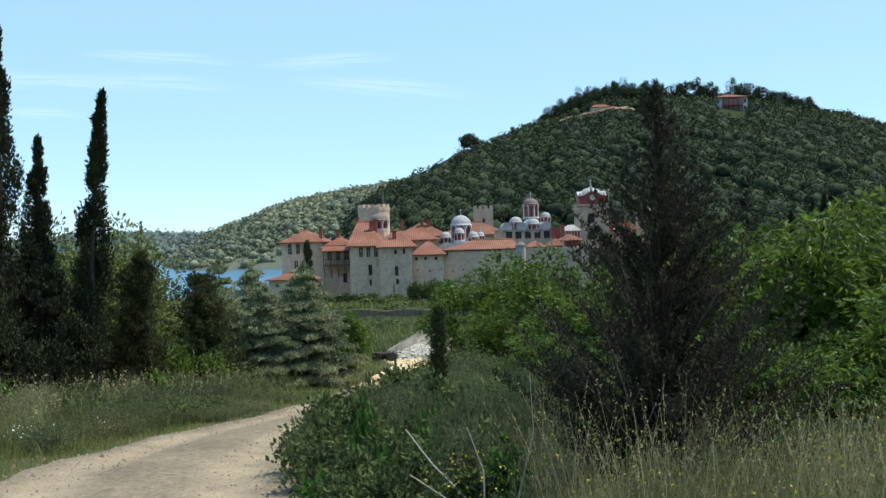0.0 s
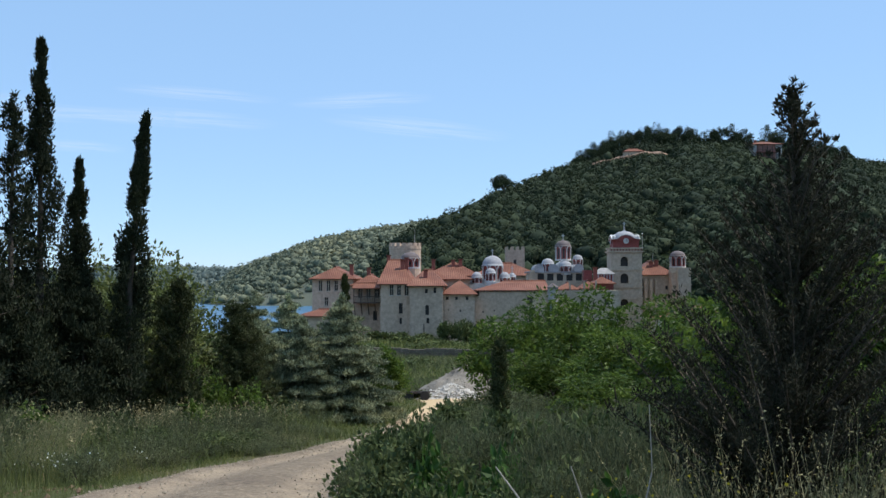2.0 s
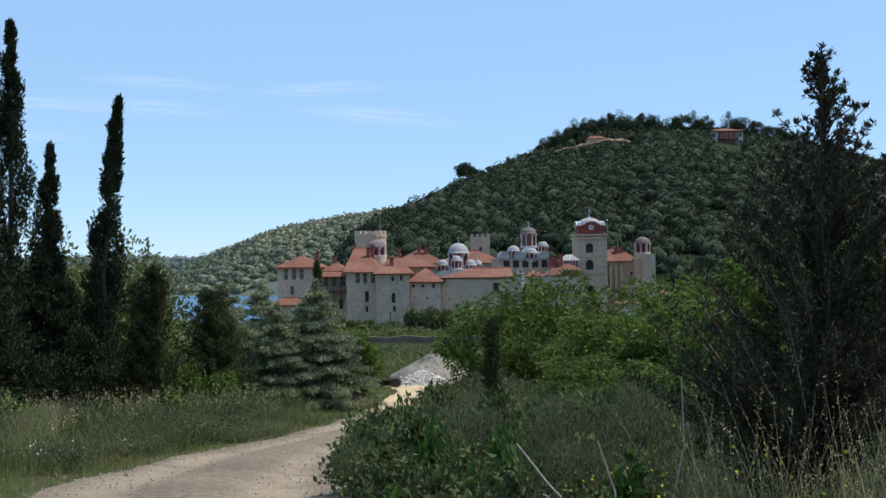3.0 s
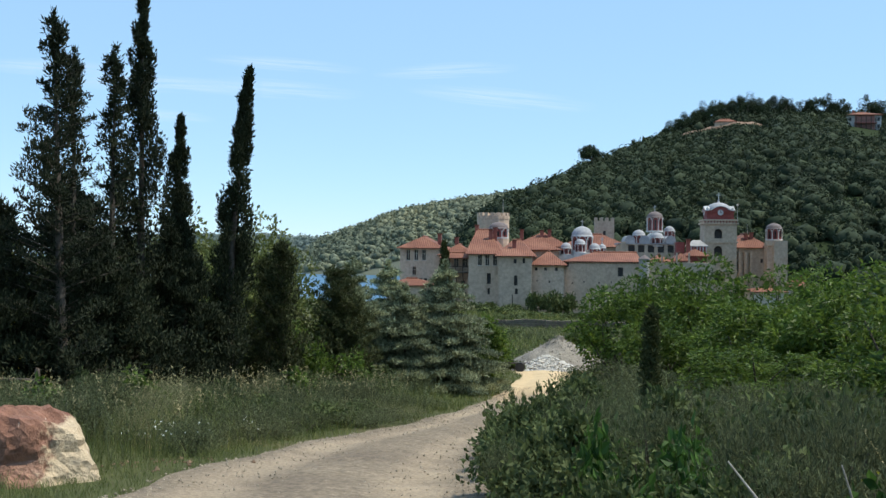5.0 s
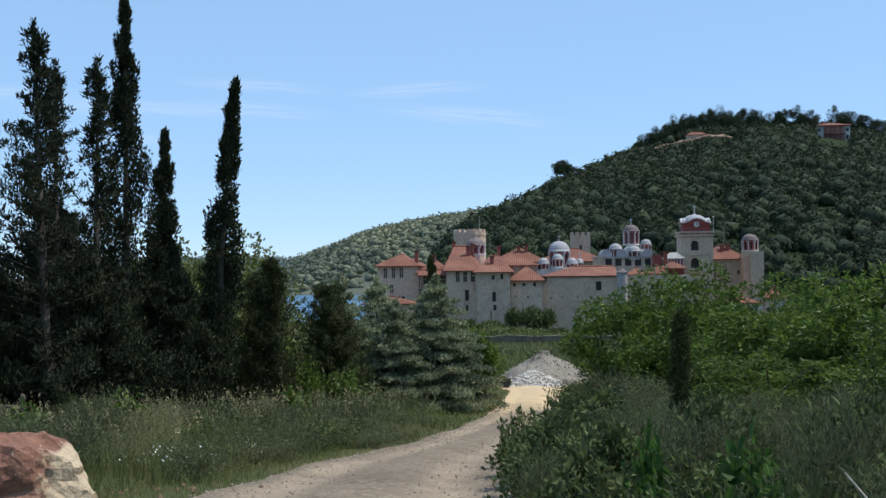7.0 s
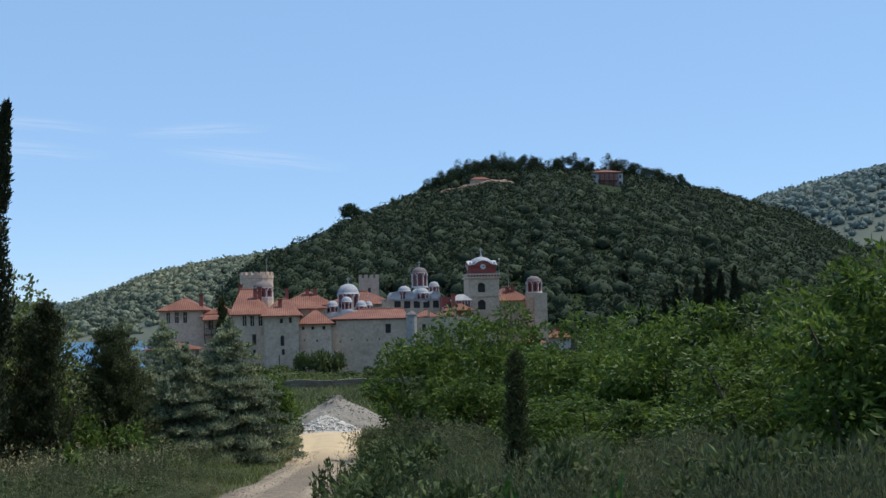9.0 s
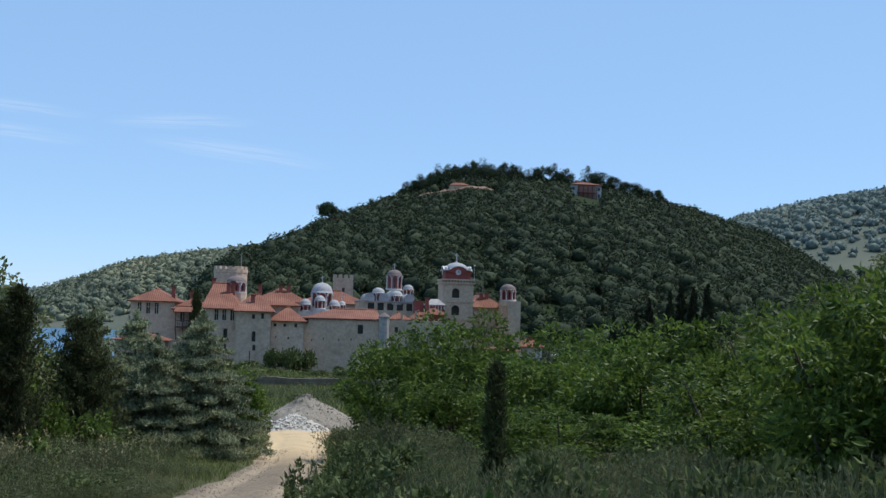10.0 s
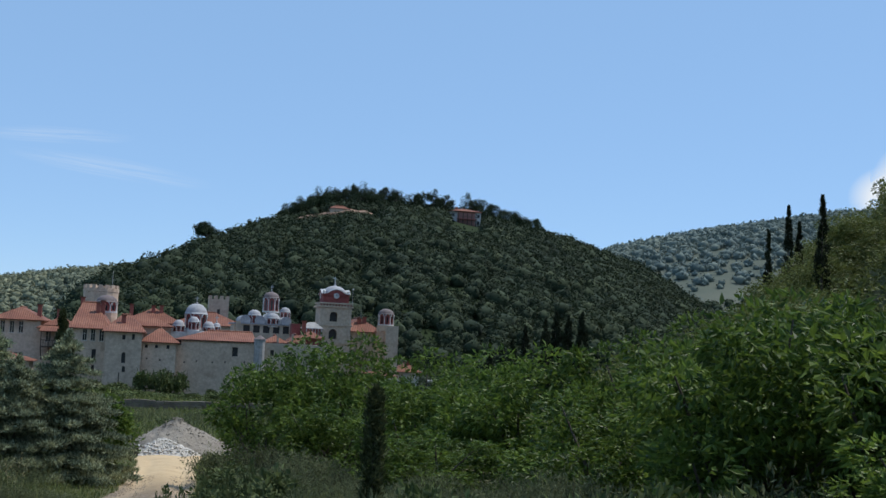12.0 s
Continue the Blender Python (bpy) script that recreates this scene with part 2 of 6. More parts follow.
def rock_material():
    m, nt, b = material("boulder_rock", 0.9)
    a, _, tc = noise_ramp(nt, 1.6, [(0.3, (0.18, 0.08, 0.05)), (0.55, (0.27, 0.13, 0.085)), (0.72, (0.40, 0.23, 0.16))])
    f, nz, _ = noise_ramp(nt, 9.0, [(0.3, (0.6, 0.6, 0.6)), (0.7, (1.25, 1.25, 1.25))], detail=10)
    col = mixed(nt, "MULTIPLY", 0.9, a.outputs[0], f.outputs[0])
    sp = nt.nodes.new("ShaderNodeSeparateXYZ")
    nt.links.new(tc.outputs["Object"], sp.inputs[0])
    ad = nt.nodes.new("ShaderNodeMath")
    ad.operation = "MULTIPLY_ADD"
    ad.inputs[1].default_value = 0.5
    nt.links.new(nz.outputs["Fac"], ad.inputs[0])
    nt.links.new(sp.outputs["X"], ad.inputs[2])
    mr = node(nt, "ShaderNodeMapRange")
    mr.inputs["From Min"].default_value, mr.inputs["From Max"].default_value = 1.17, 1.29
    nt.links.new(ad.outputs[0], mr.inputs["Value"])
    col = mixed(nt, "MIX", mr.outputs[0], col, (0.50, 0.39, 0.26))
    w, _, _ = noise_ramp(nt, 3.5, [(0.64, (0, 0, 0)), (0.7, (1, 1, 1))])
    col = mixed(nt, "MIX", w.outputs[0], col, (0.68, 0.6, 0.5))
    nt.links.new(col, b.inputs["Base Color"])
    bump(nt, b, nz.outputs["Fac"], 0.9, 0.08)
    return m


M_ROCK = rock_material()


# ---------------------------------------------------------------- builders
def mesh_np(name, verts, quads, mat, smooth=False):
    """A mesh from arrays: verts (n, 3), faces (m, 3 or 4)."""
    me = bpy.data.meshes.new(name)
    verts, quads = np.asarray(verts, np.float32), np.asarray(quads, np.int32)
    k = quads.shape[1]
    me.vertices.add(len(verts))
    me.vertices.foreach_set("co", verts.ravel())
    me.loops.add(quads.size)
    me.loops.foreach_set("vertex_index", quads.ravel())
    me.polygons.add(len(quads))
    me.polygons.foreach_set("loop_start", np.arange(0, quads.size, k, dtype=np.int32))
    me.polygons.foreach_set("use_smooth", np.full(len(quads), smooth))
    me.update(calc_edges=True)
    me.materials.append(mat)
    return me


def mesh_bm(name, bm, mat, smooth=False):
    me = bpy.data.meshes.new(name)
    bmesh.ops.recalc_face_normals(bm, faces=bm.faces)
    for f in bm.faces:
        f.smooth = smooth
    bm.to_mesh(me)
    bm.free()
    me.materials.append(mat)
    return me


def part(name, bm, mat, parent, label="", smooth=False):
    """Links a bmesh or a mesh as ONE object under a thing or a part."""
    me = bm if isinstance(bm, bpy.types.Mesh) else mesh_bm(name, bm, mat, smooth)
    ob = new(name, me)
    ob.parent = parent
    if label:
        ob["label"] = label
    return ob


def thing(name, label, category, x=0.0, y=0.0, z=0.0, group="", kind=""):
    ob = new(name)
    ob.location = (x, y, z)
    return tagged(ob, label, category, group, kind)


def box(bm, x0, x1, y0, y1, z0, z1):
    v = [bm.verts.new((x, y, z)) for z in (z0, z1) for x, y in ((x0, y0), (x1, y0), (x1, y1), (x0, y1))]
    for f in ((0, 3, 2, 1), (4, 5, 6, 7), (0, 1, 5, 4), (1, 2, 6, 5), (2, 3, 7, 6), (3, 0, 4, 7)):
        bm.faces.new([v[i] for i in f])


def boxed(*dims):
    bm = bmesh.new()
    box(bm, *dims)
    return bm


def lathe(profile, cx=0.0, cy=0.0, n=24, turn=0.0):
    """A turned solid from (radius, height) pairs, bottom to top."""
    bm = bmesh.new()
    rings = []
    for r, z in profile:
        if r < 1e-4:
            rings.append([bm.verts.new((cx, cy, z))])
        else:
            rings.append([bm.verts.new((cx + r * math.cos(turn + 2 * math.pi * i / n), cy + r * math.sin(turn + 2 * math.pi * i / n), z)) for i in range(n)])
    for a, b in zip(rings, rings[1:]):
        for i in range(n):
            j = (i + 1) % n
            if len(a) == 1 and len(b) > 1:
                bm.faces.new((a[0], b[i], b[j]))
            elif len(b) == 1 and len(a) > 1:
                bm.faces.new((a[i], a[j], b[0]))
            elif len(a) > 1:
                bm.faces.new((a[i], a[j], b[j], b[i]))
    for r in (rings[0], rings[-1]):
        if len(r) > 2:
            bm.faces.new(r)
    return bm


def dome_profile(r, z, h, steps=7):
    return [(r * math.cos(0.5 * math.pi * i / steps), z + h * math.sin(0.5 * math.pi * i / steps)) for i in range(steps + 1)]


def smooth01(v):
    v = np.clip(v, 0, 1)
    return v * v * (3 - 2 * v)


# ---------------------------------------------------------------- the lie of the land
SEA_Z = -9.5
SLOPE_Y = (-400, -60, 0, 8, 16, 27, 50, 62, 75, 110, 157, 205, 320, 5000)
SLOPE_Z = (14, 3.6, 0, -0.7, -1.25, -2.1, -3.95, -5.0, -5.85, -6.1, -6.4, -6.6, -8, -16)
ROAD_Y = (-30, 0, 5, 10, 16, 21, 25, 30, 36, 43, 54, 64, 70, 77)
ROAD_X = (3.0, -0.6, -2.3, -3.65, -4.15, -3.98, -3.3, -2.75, -2.3, -2.08, -1.98, -1.55, -1.7, -2.8)
ROAD_W = (3.6, 3.4, 3.8, 4.5, 4.1, 2.95, 2.05, 1.9, 1.85, 2.05, 2.3, 3.1, 4.6, 5.0)
HILL_U = (-0.12, -0.075, -0.05, -0.002, 0.023, 0.107, 0.15, 0.25, 0.31, 0.365, 0.437, 0.48, 0.56)
HILL_S = (-0.03, 0.022, 0.039, 0.060, 0.071, 0.104, 0.117, 0.116, 0.107, 0.095, 0.075, 0.052, 0.01)
HILL_Y = (290, 290, 300, 320, 340, 390, 410, 410, 415, 420, 420, 420, 420)
RIDGE_U = (-0.30, -0.245, -0.2115, -0.137, -0.09, -0.0317, 0.1, 0.2)
RIDGE_S = (-0.03, -0.014, 0.009, 0.036, 0.044, 0.052, 0.058, 0.03)
HEAD_U = (-0.50, -0.42, -0.33, -0.273, -0.207, -0.17, -0.12)
HEAD_S = (-0.02, 0.006, 0.011, 0.011, 0.009, 0.004, -0.02)
EAST_U = (0.30, 0.36, 0.4146, 0.501, 0.6587, 0.9, 1.3)
EAST_S = (0.02, 0.063, 0.091, 0.111, 0.139, 0.162, 0.17)


def bank(u, y, us, ss, crest, foot, back, plain=0.0):
    """A hill seen from the path: its crest rises by the slope ss over the bearing us; plain: how straight its flank is."""
    s = np.interp(u, us, ss, left=-0.05, right=ss[-1])
    top = 1.9 + s * crest
    p = (y - foot) / (crest - foot)
    q = np.clip(p, 0, 1)
    up = -14 + (top + 14) * (plain * q + (1 - plain) * np.sin(0.5 * np.pi * q) ** 1.1)
    down = top - (top + 14) * smooth01((y - crest) / back)
    return np.where(p < 0, -14, np.where(p <= 1, up, down))


def land(x, y):
    """The ground's height, in metres, at points of the plan."""
    x, y = np.asarray(x, float), np.asarray(y, float)
    z = np.interp(y, SLOPE_Y, SLOPE_Z)
    rx = x - np.interp(y, ROAD_Y, ROAD_X)
    half = np.interp(y, ROAD_Y, ROAD_W) / 2
    near = 1 - smooth01((y - 20) / 25)
    z = z + near * (0.30 * smooth01((rx - half - 0.2) / 1.6) - 0.12 * smooth01((-rx - half - 0.3) / 2.5))
    z = z - 0.9 * smooth01((rx - 5) / 10) * (1 - smooth01((y - 40) / 60)) * smooth01((y - 5) / 20)
    z = z - 0.16 * np.clip(x + 9, 0, 40) / 4 * smooth01((y - 100) / 50) * (1 - smooth01((y - 185) / 40))
    # wooded slope to the east
    z = z + 27 * smooth01((x - 0.40 * y + 4) / 50) * smooth01((y - 12) / 45) * (1 - smooth01((y - 150) / 120))
    # the sea's bed to the west
    wet = smooth01((-x - 22 - 0.02 * (y - 200)) / 26) * smooth01((y - 185) / 60)
    z = z * (1 - wet) - 15 * wet
    u = x / np.maximum(y, 30)
    hz = np.interp(u, HILL_U, HILL_Y)
    far = np.maximum.reduce([
        bank(u, y, HILL_U, HILL_S, hz, 196.0, 220.0, 0.5),
        bank(u, y, RIDGE_U, RIDGE_S, 700.0, 535.0, 250.0),
        bank(u, y, HEAD_U, HEAD_S, 1250.0, 1060.0, 300.0),
        bank(u, y, EAST_U, EAST_S, 1000.0, 420.0, 900.0)])
    z = np.maximum(z, np.where(y > 190, far, -20))
    return z + 0.06 * np.sin(x * 1.3 + 0.7 * y) * np.sin(0.9 * y - 0.4 * x) * smooth01(np.abs(rx) / 4)


def on(x, y):
    return float(land(x, y))


def build_ground():
    """One sheet of polar rings from the path to the horizon."""
    front = np.linspace(-50, 62, 360)
    rest = np.linspace(62, 310, 90)[1:-1]
    ang = np.radians(np.concatenate([front, rest]))
    rad = np.concatenate([[0.05], np.geomspace(1.0, 4500, 250)])
    a, r = np.meshgrid(ang, rad)
    x, y = r * np.sin(a), r * np.cos(a)
    z = land(x, y)
    rx = np.abs(x - np.interp(y, ROAD_Y, ROAD_X)) - np.interp(y, ROAD_Y, ROAD_W) / 2
    z = z - 0.10 * (1 - smooth01((rx + 0.25) / 0.35)) * (y < 77)
    n, k = len(ang), len(rad)
    i = np.arange(n)
    j = (i + 1) % n
    rows = np.arange(k - 1)[:, None] * n
    quads = np.stack([rows + i, rows + j, rows + n + j, rows + n + i], -1).reshape(-1, 4)
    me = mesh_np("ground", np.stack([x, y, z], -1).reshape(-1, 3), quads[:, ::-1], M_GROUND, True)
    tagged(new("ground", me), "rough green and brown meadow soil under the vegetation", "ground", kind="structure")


build_ground()


def build_road():
    ys = np.concatenate([np.linspace(-12, 40, 420), np.linspace(40, 77, 130)[1:]])
    ts = np.linspace(-1, 1, 49)
    t, y = np.meshgrid(ts, ys)
    half = np.interp(y, ROAD_Y, ROAD_W) / 2 + 0.25
    wob = np.array([0.18 * noise.noise((0.0, v * 0.35, 3.0)) for v in ys])[:, None]
    wob2 = np.array([0.18 * noise.noise((0.0, v * 0.35, 9.0)) for v in ys])[:, None]
    x = np.interp(y, ROAD_Y, ROAD_X) + t * half + np.where(t < 0, wob * t * t, wob2 * t * t)
    ruts = -0.05 * np.exp(-((np.abs(t) - 0.5) / 0.16) ** 2) + 0.025 * np.exp(-(t / 0.2) ** 2)
    rough = np.array([noise.noise((a * 2.2, b * 2.2, 0.0)) for a, b in zip(x.ravel(), y.ravel())]).reshape(x.shape)
    edge = -0.14 * smooth01((np.abs(t) - 0.86) / 0.14)
    z = land(x, y) + 0.015 + ruts + 0.018 * rough + edge
    n, k = len(ts), len(ys)
    r = np.arange(k - 1)[:, None] * n
    i = np.arange(n - 1)
    quads = np.stack([r + i, r + i + 1, r + n + i + 1, r + n + i], -1).reshape(-1, 4)
    me = mesh_np("road", np.stack([x, y, z], -1).reshape(-1, 3), quads, M_ROAD, True)
    wander = 0.06 * np.sin(y * 0.45)
    track = np.maximum(np.exp(-((np.abs(t + wander) - 0.5) / 0.2) ** 4), 0) * (0.75 + 0.5 * rough)
    me.attributes.new("track", "FLOAT", "POINT").data.foreach_set("value", np.clip(track, 0, 1).astype(np.float32).ravel())
    tagged(new("road", me), "beige dirt road with wheel ruts and loose gravel", "road", kind="structure")


build_road()

_sea = bmesh.new()
bmesh.ops.create_grid(_sea, x_segments=40, y_segments=40, size=3500)
sea = new("water", mesh_bm("water", _sea, M_SEA))
sea.location = (0, 3000, SEA_Z)
tagged(sea, "calm deep blue sea with small ripples", "sea", kind="structure")


# ---------------------------------------------------------------- the walled monastery
def wall_panel(bm, x0, x1, z0, z1, y, thick, openings):
    """A wall in the plane y with rectangular openings (xc, zc, w, h) through it."""
    xs = sorted({x0, x1, *(v for xc, _, w, _ in openings for v in (xc - w / 2, xc + w / 2) if x0 < v < x1)})
    zs = sorted({z0, z1, *(v for _, zc, _, h in openings for v in (zc - h / 2, zc + h / 2) if z0 < v < z1)})
    for a, b in zip(xs, xs[1:]):
        for c, d in zip(zs, zs[1:]):
            mx, mz = (a + b) / 2, (c + d) / 2
            if not any(abs(mx - xc) < w / 2 and abs(mz - zc) < h / 2 for xc, zc, w, h in openings):
                box(bm, a, b, y, y + thick, c, d)
    bmesh.ops.remove_doubles(bm, verts=bm.verts, dist=1e-4)


def window(parent, xc, zc, w, h, y, bars=True, arch=False, trim=M_TRIM):
    """A window set back in its opening: dark pane, frame bars and a sill."""
    pane = part("window", boxed(xc - w / 2, xc + w / 2, y + 0.28, y + 0.34, zc - h / 2, zc + h / 2), M_GLASS if bars else M_DARK, parent)
    if bars:
        bm = bmesh.new()
        t = 0.06
        box(bm, xc - w / 2, xc - w / 2 + t, y + 0.2, y + 0.27, zc - h / 2, zc + h / 2)
        box(bm, xc + w / 2 - t, xc + w / 2, y + 0.2, y + 0.27, zc - h / 2, zc + h / 2)
        box(bm, xc - t / 2, xc + t / 2, y + 0.2, y + 0.27, zc - h / 2, zc + h / 2)
        box(bm, xc - w / 2 + t, xc - t / 2, y + 0.2, y + 0.27, zc + h * 0.1, zc + h * 0.1 + t)
        box(bm, xc + t / 2, xc + w / 2 - t, y + 0.2, y + 0.27, zc + h * 0.1, zc + h * 0.1 + t)
        part("frame", bm, trim, pane)
        part("sill", boxed(xc - w / 2 - 0.08, xc + w / 2 + 0.08, y - 0.07, y + 0.18, zc - h / 2 - 0.1, zc - h / 2 - 0.003), trim, pane)
    if arch:
        spandrels(parent, xc, zc + h / 2, w, y)
    return pane


def spandrels(parent, xc, ztop, w, y, thick=0.24, mat=None):
    """The two corners that round off the head of an opening."""
    bm = bmesh.new()
    r = w / 2
    for sgn in (-1, 1):
        pts = [(sgn * r, 0.0)] + [(sgn * r * math.cos(a), -r + r * math.sin(a)) for a in np.linspace(0, math.pi / 2, 6)]
        fr = [bm.verts.new((xc + px, y + 0.004, ztop + pz)) for px, pz in pts]
        bk = [bm.verts.new((xc + px, y + thick, ztop + pz)) for px, pz in pts]
        bm.faces.new(fr)
        bm.faces.new(bk[::-1])
        for i in range(len(pts)):
            j = (i + 1) % len(pts)
            bm.faces.new((fr[i], fr[j], bk[j], bk[i]))
    part("arch", bm, mat or M_STONE_PALE, parent)


def hip_roof(parent, x0, x1, y0, y1, z, h, over=0.5, ridge=None, mat=None, name="roof"):
    """A hipped roof with an eaves board; ridge: its two ends (xa, ya, xb, yb)."""
    x0, x1, y0, y1 = x0 - over, x1 + over, y0 - over, y1 + over
    if ridge is None:
        d = min(x1 - x0, y1 - y0) / 2
        ridge = (x0 + d, (y0 + y1) / 2, x1 - d, (y0 + y1) / 2) if x1 - x0 >= y1 - y0 else ((x0 + x1) / 2, y0 + d, (x0 + x1) / 2, y1 - d)
    bm = bmesh.new()
    lo = [bm.verts.new((a, b, z - 0.12)) for a, b in ((x0, y0), (x1, y0), (x1, y1), (x0, y1))]
    up = [bm.verts.new((a, b, z)) for a, b in ((x0, y0), (x1, y0), (x1, y1), (x0, y1))]
    xa, ya, xb, yb = ridge
    ra = bm.verts.new((xa, ya, z + h))
    rb = bm.verts.new((xb, yb, z + h)) if (xb - xa) ** 2 + (yb - ya) ** 2 > 1e-4 else ra
    bm.faces.new(lo[::-1])
    for i in range(4):
        j = (i + 1) % 4
        bm.faces.new((lo[i], lo[j], up[j], up[i]))
    if ra is rb:
        for i in range(4):
            bm.faces.new((up[i], up[(i + 1) % 4], ra))
    elif abs(xb - xa) >= abs(yb - ya):
        bm.faces.new((up[0], up[1], rb, ra))
        bm.faces.new((up[1], up[2], rb))
        bm.faces.new((up[2], up[3], ra, rb))
        bm.faces.new((up[3], up[0], ra))
    else:
        bm.faces.new((up[0], up[1], ra))
        bm.faces.new((up[1], up[2], rb, ra))
        bm.faces.new((up[2], up[3], rb))
        bm.faces.new((up[3], up[0], ra, rb))
    roof = part(name, bm, mat or M_TILE, parent)
    if rb is not ra and (mat is None):
        v = Vector((xb - xa, yb - ya, 0))
        bm = bmesh.new()
        bmesh.ops.create_cone(bm, segments=8, radius1=0.16, radius2=0.16, depth=v.length, cap_ends=True,
                              matrix=Matrix.Translation(((xa + xb) / 2, (ya + yb) / 2, z + h)) @ v.to_track_quat("Z", "Y").to_matrix().to_4x4())
        part("ridge_tiles", bm, M_TILE, roof)
    return roof


def wing(name, label, x0, x1, y0, y1, z0, z1, roof_h, windows=(), mat=M_STONE, over=0.5, ridge=None, slits=()):
    """A block of building: body behind a front wall that its openings pierce, a tiled roof."""
    t = thing(name, label, "building", 0, 0, 0)
    part("wall", boxed(x0, x1, y0 + 0.4, y1, z0, z1), mat, t)
    bm = bmesh.new()
    wall_panel(bm, x0, x1, z0, z1, y0, 0.397, [w[:4] for w in windows] + [s[:4] for s in slits])
    part("front_wall", bm, mat, t)
    for w in windows:
        window(t, *w[:4], y0)
    for s in slits:
        window(t, *s[:4], y0, bars=False, arch=len(s) > 4)
    if roof_h:
        hip_roof(t, x0, x1, y0, y1, z1 + 0.1, roof_h, over, ridge)
    return t


def chimney(x, y, z, h=1.2, w=0.55):
    t = thing("chimney", "red-brown plastered chimney standing on a tiled roof", "chimney", x, y, z, group="chimneys on the monastery roofs")
    part("stack", boxed(-w / 2, w / 2, -w / 2, w / 2, -1.0, h), M_BRICKRED, t)
    part("cap", boxed(-w / 2 - 0.1, w / 2 + 0.1, -w / 2 - 0.1, w / 2 + 0.1, h + 0.003, h + 0.14), M_TILE, t)


def put_off(bm, d):
    bmesh.ops.translate(bm, vec=d, verts=bm.verts)
    return bm


def cross(parent, x, y, z, h=0.9):
    bm = bmesh.new()
    box(bm, x - 0.05, x + 0.05, y - 0.05, y + 0.05, z, z + h)
    box(bm, x - 0.28, x - 0.05, y - 0.05, y + 0.05, z + h * 0.58, z + h * 0.58 + 0.1)
    box(bm, x + 0.05, x + 0.28, y - 0.05, y + 0.05, z + h * 0.58, z + h * 0.58 + 0.1)
    part("cross", bm, M_PLASTER, parent)
    part("finial", lathe([(0.0, z - 0.22), (0.14, z - 0.12), (0.14, z - 0.04), (0.0, z + 0.03)], x, y, 8), M_LEAD, parent)


def drum(parent, x, y, z0, z1, r, n=8, dome=None, cap=M_LEAD, wall=M_RED, topped=True, col=M_PLASTER):
    """A domed drum: red wall, white columns, arched heads and narrow dark windows between them."""
    part("drum_wall", lathe([(r * 0.92, z0), (r * 0.92, z1)], x, y, 24), wall, parent)
    part("drum_base", lathe([(r * 1.06, z0 - 0.12), (r * 1.06, z0 + 0.1)], x, y, 24), col, parent)
    cw = r * 0.075
    span = 2 * math.pi * r / n
    for i in range(n):
        a = 2 * math.pi * (i + 0.5) / n
        part("column", lathe([(cw, z0 + 0.1), (cw * 0.8, z0 + 0.2), (cw * 0.8, z1 - span * 0.42), (cw * 1.2, z1 - span * 0.36)], x + r * math.cos(a), y + r * math.sin(a), 6), col, parent)
        b = 2 * math.pi * i / n
        bm = bmesh.new()
        R1, R0 = span * 0.46, span * 0.385
        zc = z1 - span * 0.36
        inner, outer = [], []
        for ang in np.linspace(0, math.pi, 9):
            for ring, rr in ((inner, R0), (outer, R1)):
                row = []
                for d in (0.94 * r, 1.05 * r):
                    tx = rr * math.cos(ang)
                    row.append(bm.verts.new((x + d * math.cos(b) - tx * math.sin(b), y + d * math.sin(b) + tx * math.cos(b), zc + rr * math.sin(ang))))
                ring.append(row)
        for k in range(8):
            for d in (0, 1):
                bm.faces.new((inner[k][d], inner[k + 1][d], outer[k + 1][d], outer[k][d]))
            bm.faces.new((outer[k][0], outer[k + 1][0], outer[k + 1][1], outer[k][1]))
            bm.faces.new((inner[k][0], inner[k + 1][0], inner[k + 1][1], inner[k][1]))
        part("arch", bm, col, parent)
        bm = boxed(-span * 0.13, span * 0.13, -0.02, 0.05, z0 + 0.25, zc)
        bmesh.ops.transform(bm, matrix=Matrix.Translation((x + r * 0.93 * math.cos(b), y + r * 0.93 * math.sin(b), 0)) @ Matrix.Rotation(b + math.pi / 2, 4, "Z"), verts=bm.verts)
        part("window", bm, M_GLASS, parent)
    h = dome or r * 0.95
    part("dome", lathe([(r * 1.07, z1 - 0.02), (r * 1.07, z1 + 0.08)] + dome_profile(r * 1.0, z1 + 0.08, h), x, y, 24), cap, parent, smooth=True)
    if topped:
        cross(parent, x, y, z1 + h + 0.25)


G0 = -9.5     # foot of all walls, below the ground

wing("west_wing", "two-storey stone wing with tall windows and red tiled roof", -24.4, -18.3, 166, 178, G0, 2.3, 1.75,
     windows=[(-23.2, 1.35, 0.62, 1.5), (-22.0, 1.35, 0.62, 1.5), (-20.85, 1.35, 0.62, 1.5), (-22.3, -1.0, 0.6, 1.2)],
     slits=[(-20.6, -2.6, 0.5, 1.0), (-21.3, -2.6, 0.5, 1.0)])
balc = wing("timber_gallery", "recessed range with a dark projecting timber gallery under a tiled roof", -18.3, -13.7, 165.5, 176, G0, 1.3, 1.6,
            windows=[(-17.2, 0.2, 0.7, 1.3), (-16.0, 0.2, 0.7, 1.3), (-14.7, 0.2, 0.7, 1.3)], slits=[(-15.0, -3.1, 0.6, 1.4)])
part("gallery_floor", boxed(-18.0, -13.75, 163.6, 165.49, -1.25, -1.05), M_WOOD, balc)
part("handrail", boxed(-18.0, -13.75, 163.62, 163.72, -0.3, -0.2), M_WOOD, balc)
for _i in range(15):
    part("baluster", boxed(-17.95 + _i * 0.295, -17.89 + _i * 0.295, 163.63, 163.69, -1.05, -0.3), M_WOOD, balc)
